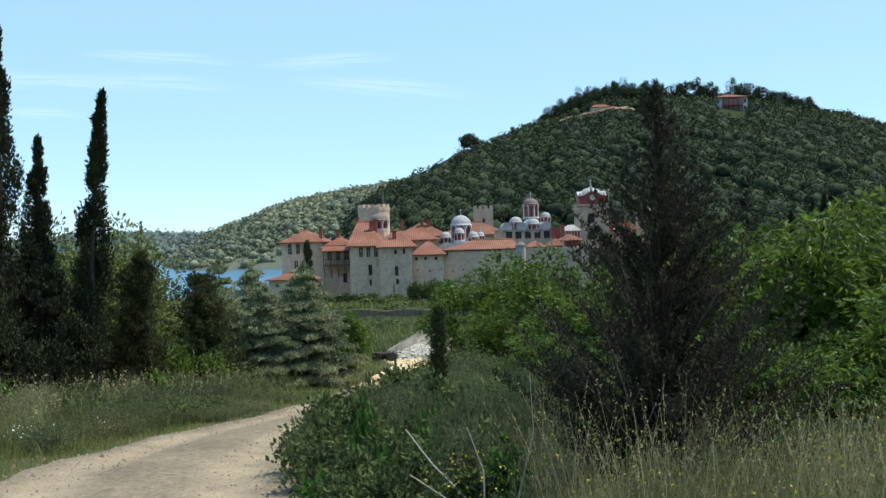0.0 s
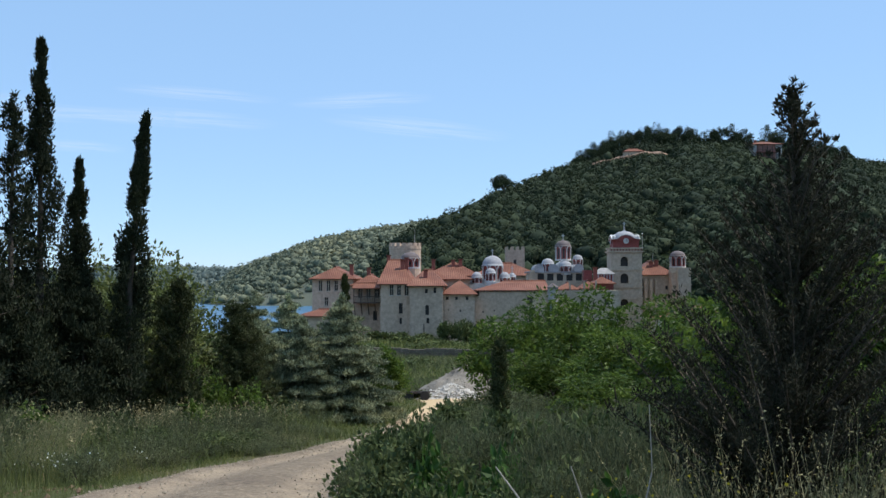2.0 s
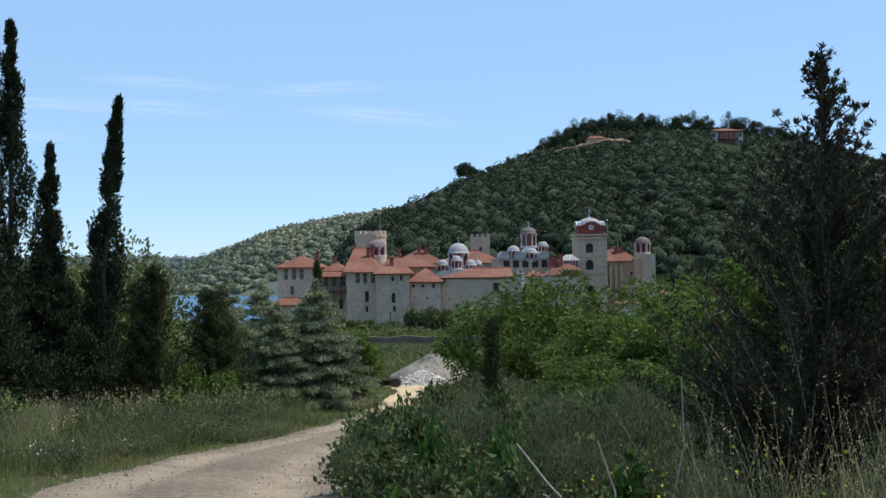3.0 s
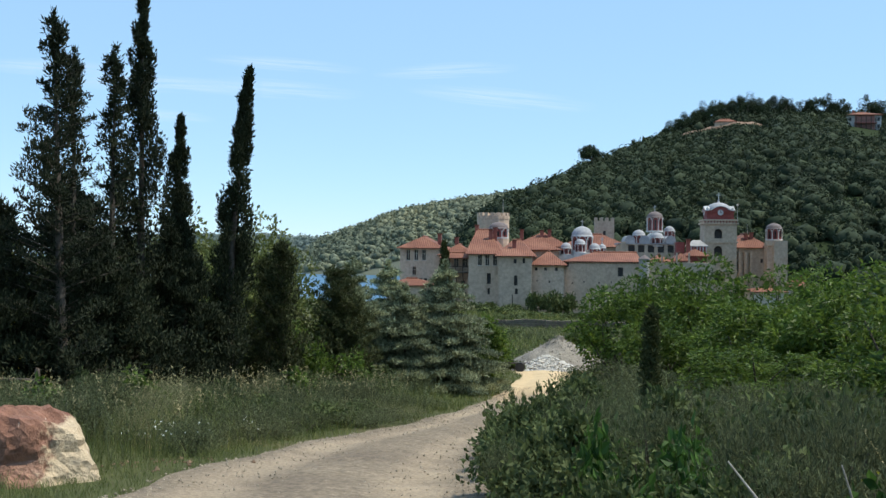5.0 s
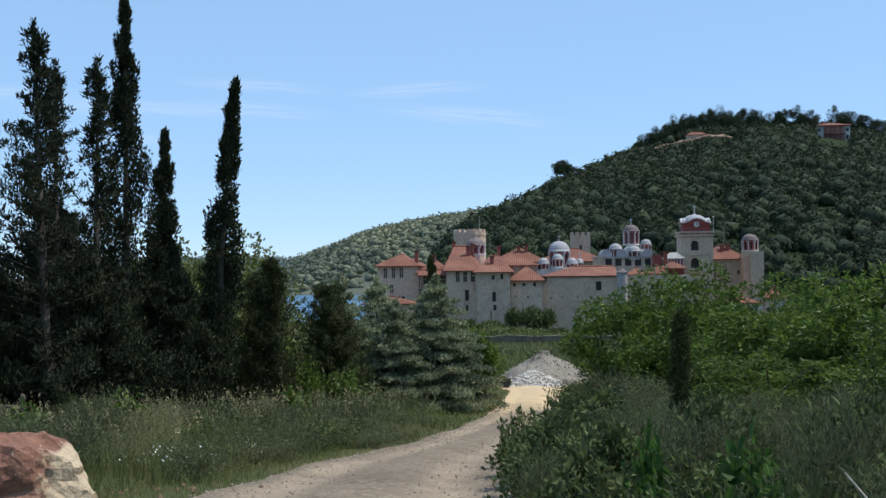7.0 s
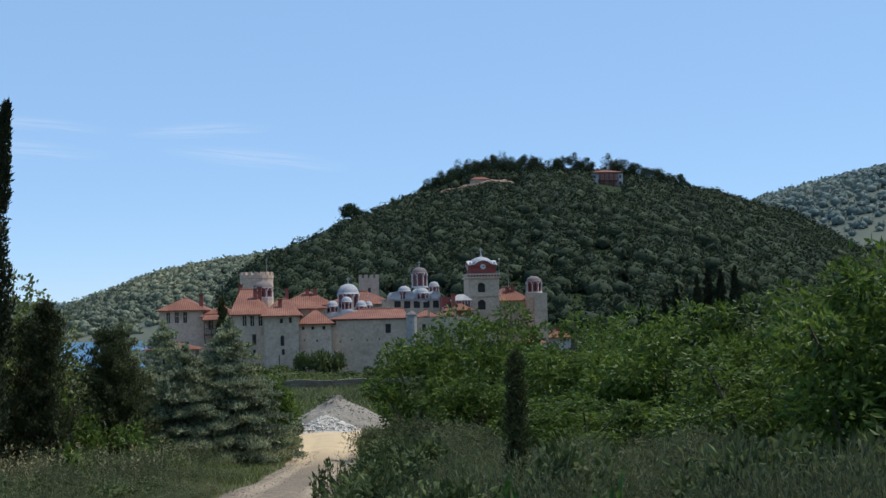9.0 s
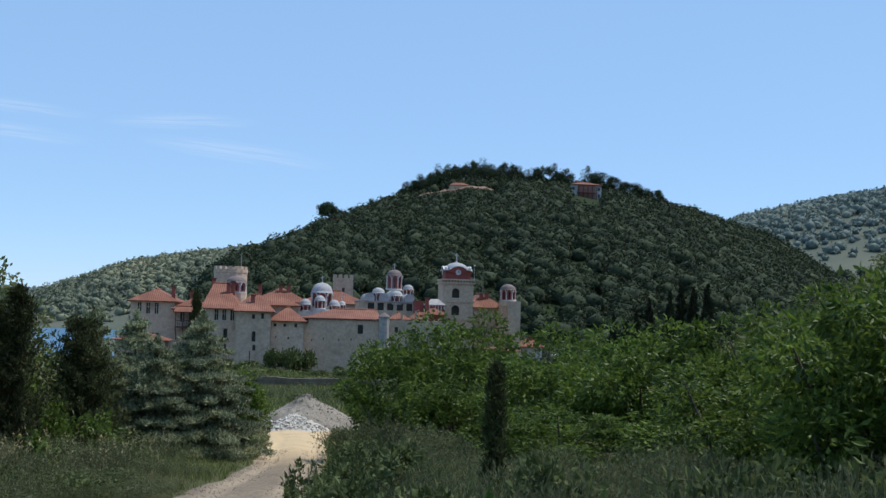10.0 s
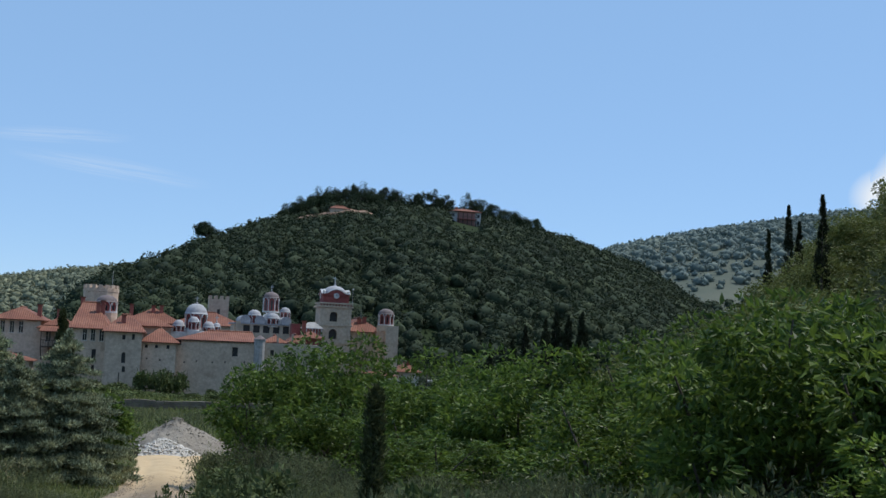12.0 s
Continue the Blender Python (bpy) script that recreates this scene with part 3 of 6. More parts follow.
for _i in range(5):
    part("gallery_post", boxed(-18.0 + _i * 1.02, -17.88 + _i * 1.02, 163.6, 163.72, -1.05, 1.0), M_WOOD, balc)
    bm_ = boxed(-0.06, 0.06, -1.3, 1.3, -0.06, 0.06)
    bmesh.ops.transform(bm_, matrix=Matrix.Translation((-17.94 + _i * 1.02, 164.6, -2.1)) @ Matrix.Rotation(radians(-42), 4, "X"), verts=bm_.verts)
    part("brace", bm_, M_WOOD, balc)
hip_roof(balc, -18.1, -13.8, 163.5, 165.3, 0.98, 0.75, 0.15, ridge=(-18.0, 165.4, -13.9, 165.4), name="gallery_roof")

wing("south_block", "stone block with tall windows, narrow slits and tiled roof", -13.75, -9.4, 160, 176, G0, 1.5, 3.6,
     windows=[(-12.15, 0.7, 0.62, 1.45), (-11.1, 0.7, 0.62, 1.45), (-10.0, 0.7, 0.62, 1.45)],
     slits=[(-10.85, -1.9, 0.55, 1.5), (-10.85, -3.7, 0.35, 0.9)], ridge=(-13.2, 168.5, -11.3, 168.5))
wing("slit_tower", "plain projecting stone tower with arched slits under a red tiled roof", -9.35, -4.75, 157, 168, G0, 1.25, 2.3,
     windows=(), slits=[(-7.05, 0.6, 0.4, 0.6), (-5.85, 0.7, 0.35, 0.75), (-6.95, -2.05, 0.5, 1.4, 1), (-6.85, -3.55, 0.4, 0.8, 1), (-7.4, -4.75, 0.14, 1.5)], ridge=(-7.7, 164, -6.4, 164))
wing("low_tower", "low stone tower with three small windows below a pyramid tiled roof", -4.72, -0.3, 158.2, 166, G0, 0.05, 1.9,
     slits=[(-4.15, -0.45, 0.38, 0.42), (-2.85, -0.45, 0.36, 0.42), (-1.35, -0.45, 0.38, 0.5), (-2.3, -2.2, 0.22, 0.3), (-4.0, -2.1, 0.18, 0.22)], ridge=(-2.6, 162, -2.3, 162))
curtain = wing("curtain_wall", "long blank stone curtain wall with a shed roof of red tiles", -0.28, 10.1, 159.5, 166, G0, 0.58, 1.3,
               slits=[(7.55, -0.75, 0.75, 1.25), (0.15, 0.2, 0.45, 0.6), (2.5, -2.2, 0.2, 0.22), (4.6, -2.3, 0.2, 0.22), (6.3, -2.2, 0.2, 0.22), (8.9, -2.1, 0.2, 0.22), (0.9, -2.4, 0.2, 0.22)], ridge=(4.0, 165.5, 10.2, 165.5), over=0.25)
for _x in np.arange(0.2, 10.0, 0.42):
    part("rafter_end", boxed(_x, _x + 0.12, 159.3, 159.497, 0.42, 0.57), M_WOOD, curtain)

# grey stair turret beside the curtain wall
_t = thing("stair_turret", "grey rounded stone turret with a pitched top beside the curtain wall", "tower")
part("shaft", lathe([(0.75, G0), (0.72, 0.9), (0.8, 0.95), (0.8, 1.1)], 10.75, 158.9, 12), M_STONE_GREY, _t)
part("cap", lathe([(0.85, 1.103), (0.0, 1.7)], 10.75, 158.9, 12), M_DOME, _t)
wing("court_range", "pale stone range with tiled lean-to roofs beneath the church", 11.4, 20.4, 160, 169, G0, 0.6, 0.0,
     slits=[(12.6, -0.7, 0.5, 0.8), (15.0, -0.9, 0.5, 0.8), (18.5, -1.0, 0.6, 0.9)], mat=M_STONE_PALE)
_t = thing("terrace_roofs", "cluster of low red tiled roofs above the court range", "roof")
hip_roof(_t, 11.6, 14.6, 160.3, 165, 0.75, 1.0, 0.2)
hip_roof(_t, 14.9, 17.2, 160.6, 166, 0.9, 1.1, 0.2)
hip_roof(_t, 16.8, 20.2, 164, 168.8, 1.6, 1.0, 0.2)
for _x in (11.4, 13.2, 15.2, 16.9):
    part("post", boxed(_x, _x + 0.22, 160.1, 160.32, 0.6, 2.0), M_STONE_PALE, _t)

# crenellated towers
def battlement_tower(label, x0, x1, y0, d, z1, n, round_=False):
    t = thing("battlement_tower", label, "tower")
    cx, cy, r = (x0 + x1) / 2, y0 + d / 2, (x1 - x0) / 2
    if round_:
        part("shaft", lathe([(r, G0), (r * 0.985, z1 - 0.6), (r * 1.01, z1 - 0.55), (r * 1.01, z1)], cx, cy, 16), M_STONE, t)
        for i in range(n):
            a = 2 * math.pi * i / n
            bm = boxed(-0.3, 0.3, -0.2, 0.2, z1 + 0.003, z1 + 0.5)
            bmesh.ops.transform(bm, matrix=Matrix.Translation((cx + (r - 0.22) * math.cos(a), cy + (r - 0.22) * math.sin(a), 0)) @ Matrix.Rotation(a + math.pi / 2, 4, "Z"), verts=bm.verts)
            part("merlon", bm, M_STONE, t)
    else:
        part("shaft", boxed(x0, x1, y0, y0 + d, G0, z1), M_STONE_PALE, t)
        w = (x1 - x0) / (2 * n - 1)
        for i in range(n):
            for yy in (y0, y0 + d - 0.35):
                part("merlon", boxed(x0 + 2 * i * w, x0 + (2 * i + 1) * w, yy, yy + 0.35, z1 + 0.003, z1 + 0.6), M_STONE_PALE, t)
        part("window", boxed(cx - 0.25, cx + 0.25, y0 - 0.02, y0 + 0.1, z1 - 2.6, z1 - 1.8), M_DARK, t)
    return t


tw = battlement_tower("broad round stone tower with a crenellated top", -14.4, -9.1, 183, 5.3, 7.85, 16, True)
battlement_tower("slender square stone tower with tall merlons", 5.45, 8.95, 205, 3.4, 7.75, 4)
part("flagpole", lathe([(0.05, 8), (0.03, 10.6)], -10.1, 184.5, 6), M_STONE_GREY, tw)

# arcaded lantern in front of the round tower
_t = thing("arcaded_lantern", "open red arcade on white columns with a stone cone roof", "kiosk")
drum(_t, -10.35, 176.0, 4.1, 5.5, 1.5, 8, dome=1.0, cap=M_DOME, topped=False)
part("base", lathe([(1.6, 1.0), (1.6, 3.95)], -10.35, 176, 12), M_STONE, _t)

wing("north_range", "inner range with a long red tiled roof and white upper walls", -7.6, 0.4, 178, 186, G0, 2.75, 2.4, mat=M_PLASTER,
     slits=[(-4.4, 1.4, 0.5, 0.7), (-3.5, 1.4, 0.5, 0.7), (-1.2, 1.5, 0.6, 0.9)])
wing("far_range", "far range with a long red tiled roof", -0.5, 11.0, 194, 203, G0, 2.9, 2.2, mat=M_STONE_PALE, slits=[(8.4, 2.0, 0.4, 0.6), (9.8, 2.0, 0.4, 0.6)])
wing("middle_roof_house", "inner stone house beneath a broad red tiled roof", -9.0, -1.0, 168.6, 177, G0, 2.2, 2.0, mat=M_STONE_PALE)

for _x, _y, _z in ((-18.8, 168.5, 3.6), (-10.9, 165, 4.2), (-10.3, 165.3, 4.5), (-7.3, 160.3, 2.6), (-6.9, 180.8, 4.6), (-3.7, 180.6, 4.5), (-2.5, 180.6, 4.6), (-13.3, 170, 5.0), (-16.2, 168.3, 3.1)):
    chimney(_x, _y, _z, 0.85)
for _x, _y, _z in ((27.9, 179.6, 3.6), (28.8, 179.9, 3.9), (17.6, 166.5, 2.6)):
    chimney(_x, _y, _z, 1.3)

# chapel with one large and several small domes
chapel = thing("chapel", "white chapel with red arcaded drums and grey lead domes", "chapel")
part("wall", boxed(-1.2, 6.4, 172.2, 178, -4, 1.55), M_PLASTER, chapel)
part("apse", lathe([(1.3, -4), (1.3, 1.9)], 2.55, 172.4, 16), M_PLASTER, chapel)
drum(chapel, 2.55, 175.2, 2.2, 4.35, 1.62, 8, dome=1.55)
part("drum_plinth", boxed(0.6, 4.5, 173.6, 177.2, 1.553, 2.1), M_PLASTER, chapel)
drum(chapel, 2.2, 172.5, 1.95, 3.15, 0.82, 8, dome=0.75, topped=False)
drum(chapel, 0.1, 173.4, 1.6, 2.5, 0.85, 8, dome=0.85, topped=False)
drum(chapel, 4.4, 173.4, 1.6, 2.45, 0.85, 8, dome=0.85, topped=False)
drum(chapel, 5.6, 175.0, 1.6, 2.6, 0.6, 8, dome=0.6)

# main church
church = thing("church", "whitewashed domed church with red drums and a wavy lead roof", "church")
part("wall", boxed(8.4, 17.4, 177.4, 188, -4, 3.2), M_STONE_PALE, church)
for _i in range(5):
    window(church, 10.2 + _i * 1.5, 2.6, 1.0, 1.1, 177.0, bars=False)
bm_ = bmesh.new()
wall_panel(bm_, 8.3, 17.5, 1.2, 3.3, 177.0, 0.36, [(10.2 + i * 1.5, 2.6, 1.0, 1.1) for i in range(5)])
part("gallery_wall", bm_, M_STONE_PALE, church)
part("eaves", boxed(8.1, 17.7, 176.8, 188.2, 3.303, 3.5), M_LEAD, church)
for _x in (10.0, 12.2, 14.4, 16.2):
    bm_ = bmesh.new()
    bmesh.ops.create_cone(bm_, segments=16, radius1=0.8, radius2=0.8, depth=9.5, cap_ends=True, matrix=Matrix.Translation((_x, 182.2, 3.9)) @ Matrix.Rotation(radians(90), 4, "X"))
    part("roof_vault", bm_, M_LEAD, church, smooth=False)
bm_ = bmesh.new()
_v = [bm_.verts.new(p) for p in ((11.6, 177.9, 3.6), (16.2, 177.9, 3.6), (13.9, 177.9, 5.5), (11.6, 183, 3.6), (16.2, 183, 3.6), (13.9, 183, 5.5))]
for _f in ((0, 1, 2), (5, 4, 3), (0, 2, 5, 3), (1, 4, 5, 2), (0, 3, 4, 1)):
    bm_.faces.new([_v[i] for i in _f])
part("gable", bm_, M_PLASTER, church)
part("gable_trim", lathe([(0.5, 5.1), (0.5, 5.4)], 13.9, 180, 8), M_RED, church)
drum(church, 14.0, 180.5, 5.4, 7.5, 1.25, 8, dome=0.95, cap=M_DOME)
drum(church, 11.4, 178.6, 3.4, 4.65, 1.0, 8, dome=0.85, topped=False)
drum(church, 14.2, 178.0, 3.1, 4.3, 1.0, 8, dome=0.8, topped=False)
drum(church, 16.7, 184.5, 4.0, 5.5, 0.85, 8, dome=0.75, topped=False)
for _x in (8.9, 17.0):
    part("corner_pier", boxed(_x - 0.35, _x + 0.35, 176.7, 177.3, -4, 3.7), M_STONE_PALE, church)

# overgrown red pavilion by the bell tower
_t = thing("red_pavilion", "small red pavilion with white posts and a weed-grown roof", "pavilion")
part("wall", boxed(17.95, 20.75, 170.2, 172, 0.4, 3.0), M_RED, _t)
for _i in range(7):
    part("post", boxed(17.95 + _i * 0.44, 18.07 + _i * 0.44, 170.05, 170.18, 1.8, 3.0), M_PLASTER, _t)
part("parapet", boxed(17.8, 20.9, 169.95, 172.1, 1.5, 1.79), M_PLASTER, _t)
hip_roof(_t, 17.95, 20.75, 170.2, 172, 3.05, 0.9, 0.2, mat=M_STONE_GREY)
part("red_annex", boxed(16.4, 17.6, 171, 173.5, 0.4, 3.6), M_RED, _t)

# bell tower
bell = thing("bell_tower", "tall stone tower with red clock storey and grey dome", "tower")
_x0, _x1, _y0, _y1 = 20.1, 24.9, 172.0, 176.6
_ops = [(22.2, 5.15, 1.15, 1.45), (22.2, 2.55, 1.2, 1.5), (22.2, -1.4, 1.2, 1.6)]
bm_ = bmesh.new()
wall_panel(bm_, _x0, _x1, G0, 6.55, _y0, 0.6, _ops)
part("front_wall", bm_, M_STONE_PALE, bell)
part("shaft", boxed(_x0, _x1, _y0 + 0.61, _y1, G0, 6.55), M_STONE_PALE, bell)
for _o in _ops:
    part("bell_opening", boxed(_o[0] - _o[2] / 2, _o[0] + _o[2] / 2, _y0 + 0.45, _y0 + 0.55, _o[1] - _o[3] / 2, _o[1] + _o[3] / 2), M_DARK, bell)
    spandrels(bell, _o[0], _o[1] + _o[3] / 2, _o[2], _y0, 0.4)
    bm_ = bmesh.new()
    _r = _o[2] / 2
    _pv = []
    for _a in np.linspace(0, math.pi, 13):
        _pv.append([bm_.verts.new((_o[0] + q * math.cos(_a), _y0 - d, _o[1] + _o[3] / 2 - _r + q * math.sin(_a))) for q in (_r + 0.02, _r + 0.26) for d in (0.005, 0.1)])
    for _p, _q in zip(_pv, _pv[1:]):
        bm_.faces.new((_p[1], _q[1], _q[3], _p[3]))
        bm_.faces.new((_p[0], _q[0], _q[1], _p[1]))
        bm_.faces.new((_p[2], _q[2], _q[3], _p[3]))
    part("arch_moulding", bm_, M_STONE_PALE, bell)
for _z in (5.15, 2.55):
    part("side_opening", boxed(_x1 - 0.05, _x1 + 0.02, 173.7, 174.9, _z - 0.7, _z + 0.7), M_DARK, bell)
for _z, _o in ((3.75, 0.18), (1.1, 0.16), (6.55, 0.25), (7.05, 0.18), (-0.6, 0.12)):
    part("cornice", boxed(_x0 - _o, _x1 + _o, _y0 - _o, _y1 + _o, _z, _z + 0.22), M_STONE_PALE, bell)
for _x in (_x0 + 0.02, _x1 - 0.42):
    part("pilaster", boxed(_x, _x + 0.4, _y0 - 0.09, _y0 - 0.004, 1.35, 6.5), M_STONE_PALE, bell)
bal = part("balustrade", boxed(_x0, _x1, _y0, _y1, 6.78, 7.04), M_STONE_PALE, bell)
for _i in range(11):
    part("baluster", boxed(_x0 + 0.05 + _i * 0.455, _x0 + 0.2 + _i * 0.455, _y0 - 0.12, _y0 - 0.004, 6.78, 7.04), M_RED, bal)
part("clock_storey", boxed(20.55, 24.5, 172.4, 176.2, 7.28, 8.6), M_RED, bell)
for _face in range(4):
    bm_ = bmesh.new()
    _pts = [(-1.98, 8.45), (-1.98, 8.62), (-1.3, 8.75), (-0.7, 9.15), (0, 9.3), (0.7, 9.15), (1.3, 8.75), (1.98, 8.62), (1.98, 8.45)]
    _fr = [bm_.verts.new((p, -2.12, q)) for p, q in _pts]
    _bk = [bm_.verts.new((p, -1.7, q)) for p, q in _pts]
    bm_.faces.new(_fr), bm_.faces.new(_bk[::-1])
    for _i in range(len(_pts)):
        _j = (_i + 1) % len(_pts)
        bm_.faces.new((_fr[_i], _fr[_j], _bk[_j], _bk[_i]))
    bmesh.ops.transform(bm_, matrix=Matrix.Translation((22.52, 174.3, -0.1)) @ Matrix.Rotation(_face * math.pi / 2, 4, "Z"), verts=bm_.verts)
    part("clock_gable", bm_, M_RED, bell)
    bm_ = bmesh.new()
    for _p, _q in zip(_pts[1:-1], _pts[2:-1]):
        _w = [bm_.verts.new((s[0], d, s[1] + e)) for s in (_p, _q) for d in (-2.22, -1.6) for e in (0.01, 0.13)]
        for _f in ((0, 4, 5, 1), (1, 5, 7, 3), (2, 3, 7, 6), (0, 2, 6, 4)):
            bm_.faces.new([_w[i] for i in _f])
    bmesh.ops.transform(bm_, matrix=Matrix.Translation((22.52, 174.3, -0.1)) @ Matrix.Rotation(_face * math.pi / 2, 4, "Z"), verts=bm_.verts)
    part("gable_edge", bm_, M_PLASTER, bell)
    bm_ = lathe([(0.0, 0.0), (0.42, 0.0), (0.42, 0.06), (0.0, 0.06)], 0, 0, 20)
    bmesh.ops.transform(bm_, matrix=Matrix.Translation((22.52, 174.3, 0)) @ Matrix.Rotation(_face * math.pi / 2, 4, "Z") @ Matrix.Translation((0, -2.125, 8.3)) @ Matrix.Rotation(radians(90), 4, "X"), verts=bm_.verts)
    dial = part("clock_dial", bm_, M_PLASTER, bell, "white round clock dial")
    bm_ = bmesh.new()
    box(bm_, -0.03, 0.03, -0.03, -0.005, -0.02, 0.34)
    box(bm_, 0.031, 0.24, -0.03, -0.005, -0.03, 0.03)
    bmesh.ops.transform(bm_, matrix=Matrix.Translation((22.52, 174.3, 0)) @ Matrix.Rotation(_face * math.pi / 2, 4, "Z") @ Matrix.Translation((0, -2.19, 8.3)), verts=bm_.verts)
    part("clock_pointer", bm_, M_DARK, dial)
for _x in (20.7, 24.35):
    for _y in (172.55, 176.05):
        part("corner_pinnacle", lathe([(0.24, 8.6), (0.24, 8.95), (0.3, 9.0), (0.0, 9.35)], _x, _y, 8), M_PLASTER, bell)
part("dome", lathe([(1.9, 8.6)] + dome_profile(1.85, 8.65, 1.25, 9), 22.52, 174.3, 32), M_LEAD, bell, smooth=True)
part("spire", lathe([(0.35, 9.8), (0.12, 10.1), (0.1, 10.4), (0.0, 10.5)], 22.52, 174.3, 10), M_LEAD, bell)
cross(bell, 22.52, 174.3, 10.45, 0.9)
part("lamp_mast", lathe([(0.04, 6.9), (0.03, 9.3)], 25.0, 172.2, 6), M_STONE_GREY, bell)
part("mast_disc", lathe([(0.0, 9.3), (0.16, 9.35), (0.16, 9.5), (0.0, 9.55)], 25.0, 172.2, 8), M_PLASTER, bell)

bell.location = (0.45, 0, -0.2)

# east wing with tall buttresses, and the corner turret
east = wing("east_wing", "stone wing with tall wall piers below a hipped tiled roof", 25.2, 31.2, 178, 189, G0, 2.85, 2.2,
            slits=[(30.1, 0.9, 0.4, 0.6), (25.9, 1.6, 0.6, 1.2)], mat=M_STONE_PALE)
for _x in (26.5, 27.35, 28.2):
    part("wall_pier", boxed(_x, _x + 0.42, 177.3, 177.99, G0, 2.2), M_STONE_PALE, east)
part("timber_bay", boxed(25.2, 26.3, 177.2, 177.98, -0.9, 2.4), M_WOOD, east)
turret = thing("corner_turret", "square stone corner tower carrying a red arcaded lantern with a dome", "tower")
part("shaft", boxed(31.2, 33.15, 174, 178.2, G0, 4.0), M_STONE_PALE, turret)
part("side_shaft", boxed(30.4, 31.19, 175.2, 178, G0, 3.6), M_STONE, turret)
part("string_course", boxed(31.12, 33.23, 173.92, 178.28, 1.3, 1.45), M_STONE_PALE, turret)
drum(turret, 31.5, 176.0, 4.1, 5.75, 1.2, 8, dome=0.85, cap=M_DOME, topped=False)
part("lantern_base", lathe([(1.35, 3.2), (1.35, 4.05)], 31.5, 176, 12), M_STONE_PALE, turret)
part("antenna", lathe([(0.03, 4.5), (0.02, 6.6)], 28.9, 184, 5), M_STONE_GREY, east)

# outbuildings
wing("boathouse", "low stone outbuilding with a flat red tiled roof beside the sea", -25.2, -18.6, 158, 163, G0, -3.0, 0.9, mat=M_STONE_PALE,
     windows=[(-24.0, -3.7, 0.5, 0.6), (-20.0, -3.7, 0.5, 0.6)])
wing("gate_lodge", "small grey-roofed stone lodge at the foot of the east wing", 26.8, 31.6, 168, 173, G0, -3.6, 0.7, mat=M_PLASTER,
     windows=[(30.6, -4.4, 0.5, 0.9)])
wing("small_house", "small white house with a red hipped tile roof", 35.6, 39.2, 185, 190, G0, -3.3, 1.4, mat=M_PLASTER, windows=[(36.5, -4.2, 0.5, 0.8)])
chimney(37.6, 186.5, -2.4, 0.7)

# house on the hill top, and the tiled shelter on its terrace
M_PINK = surface("pink_plaster", (0.36, 0.17, 0.14), (0.44, 0.22, 0.18), 0.5, 4.0, 0.85, 0.2, 0.02)


def hill_house(x, y):
    z = on(x, y) - 0.1
    t = thing("hill_house", "pink two-storey house with a timber porch and a red hipped roof", "house", x, y, z)
    part("wall", boxed(-6.2, 6.2, 0.6, 9, -5, 5.4), M_PLASTER, t)
    part("porch_back", boxed(-3.4, 3.8, 0.3, 0.59, -1, 5.2), M_PINK, t)
    for a in (-3.4, -1.6, 0.2, 2.0, 3.7):
        part("porch_post", boxed(a - 0.14, a + 0.14, -1.6, -1.3, -1, 4.6), M_WOOD, t)
    part("porch_floor", boxed(-3.7, 4.1, -1.7, 0.29, 1.9, 2.2), M_BRICKRED, t)
    part("handrail", boxed(-3.7, 4.1, -1.68, -1.58, 3.0, 3.15), M_WOOD, t)
    for a, b in ((-5.1, 1.0), (-5.1, 3.7), (5.2, 1.0), (5.2, 3.7)):
        w = part("window", boxed(a - 0.5, a + 0.5, 0.55, 0.62, b - 0.7, b + 0.7), M_GLASS, t)
        part("sill", boxed(a - 0.6, a + 0.6, 0.42, 0.6, b - 0.85, b - 0.703), M_TRIM, w)
    hip_roof(t, -6.2, 6.2, -0.6, 9, 5.4, 1.5, 0.4)
    part("chimney", boxed(-3.4, -2.6, 4, 4.8, 6.0, 7.6), M_BRICKRED, t)
    t.scale = (0.9, 0.9, 0.85)


hill_house(100.5, 386)
_t = thing("terrace_shelter", "low tiled shelter on the earth terrace of the hill", "shelter", 54.5, 382, on(54.5, 382) + 0.7)
part("wall", boxed(-3.2, 3.2, 0, 3, -1, 1.6), M_STONE_PALE, _t)
hip_roof(_t, -3.2, 3.2, 0, 3, 1.6, 1.0, 0.4)


# ---------------------------------------------------------------- vegetation builders
def unit(v):
    return v / np.maximum(np.linalg.norm(v, axis=-1, keepdims=True), 1e-9)


def blades(p, d, length, width, fold=0.25):
    """Leaves as folded rhombs: from p along d. Returns verts and quads."""
    n = len(p)
    d = unit(d)
    s = unit(np.cross(d, RNG.normal(size=(n, 3))))
    up = np.cross(s, d)
    length, width = np.broadcast_to(length, n)[:, None], np.broadcast_to(width, n)[:, None]
    mid = p + d * length * 0.45
    v = np.stack([p, mid + s * width / 2 + up * width * fold, p + d * length, mid - s * width / 2 + up * width * fold], 1)
    return v.reshape(-1, 3), np.arange(4 * n).reshape(-1, 4)


def join(pieces):
    vs, fs, k = [], [], 0
    for v, f in pieces:
        vs.append(v)
        fs.append(f + k)
        k += len(v)
    return np.concatenate(vs), np.concatenate(fs)


def ball(n):
    return unit(RNG.normal(size=(n, 3))) * RNG.random((n, 1)) ** (1 / 3)


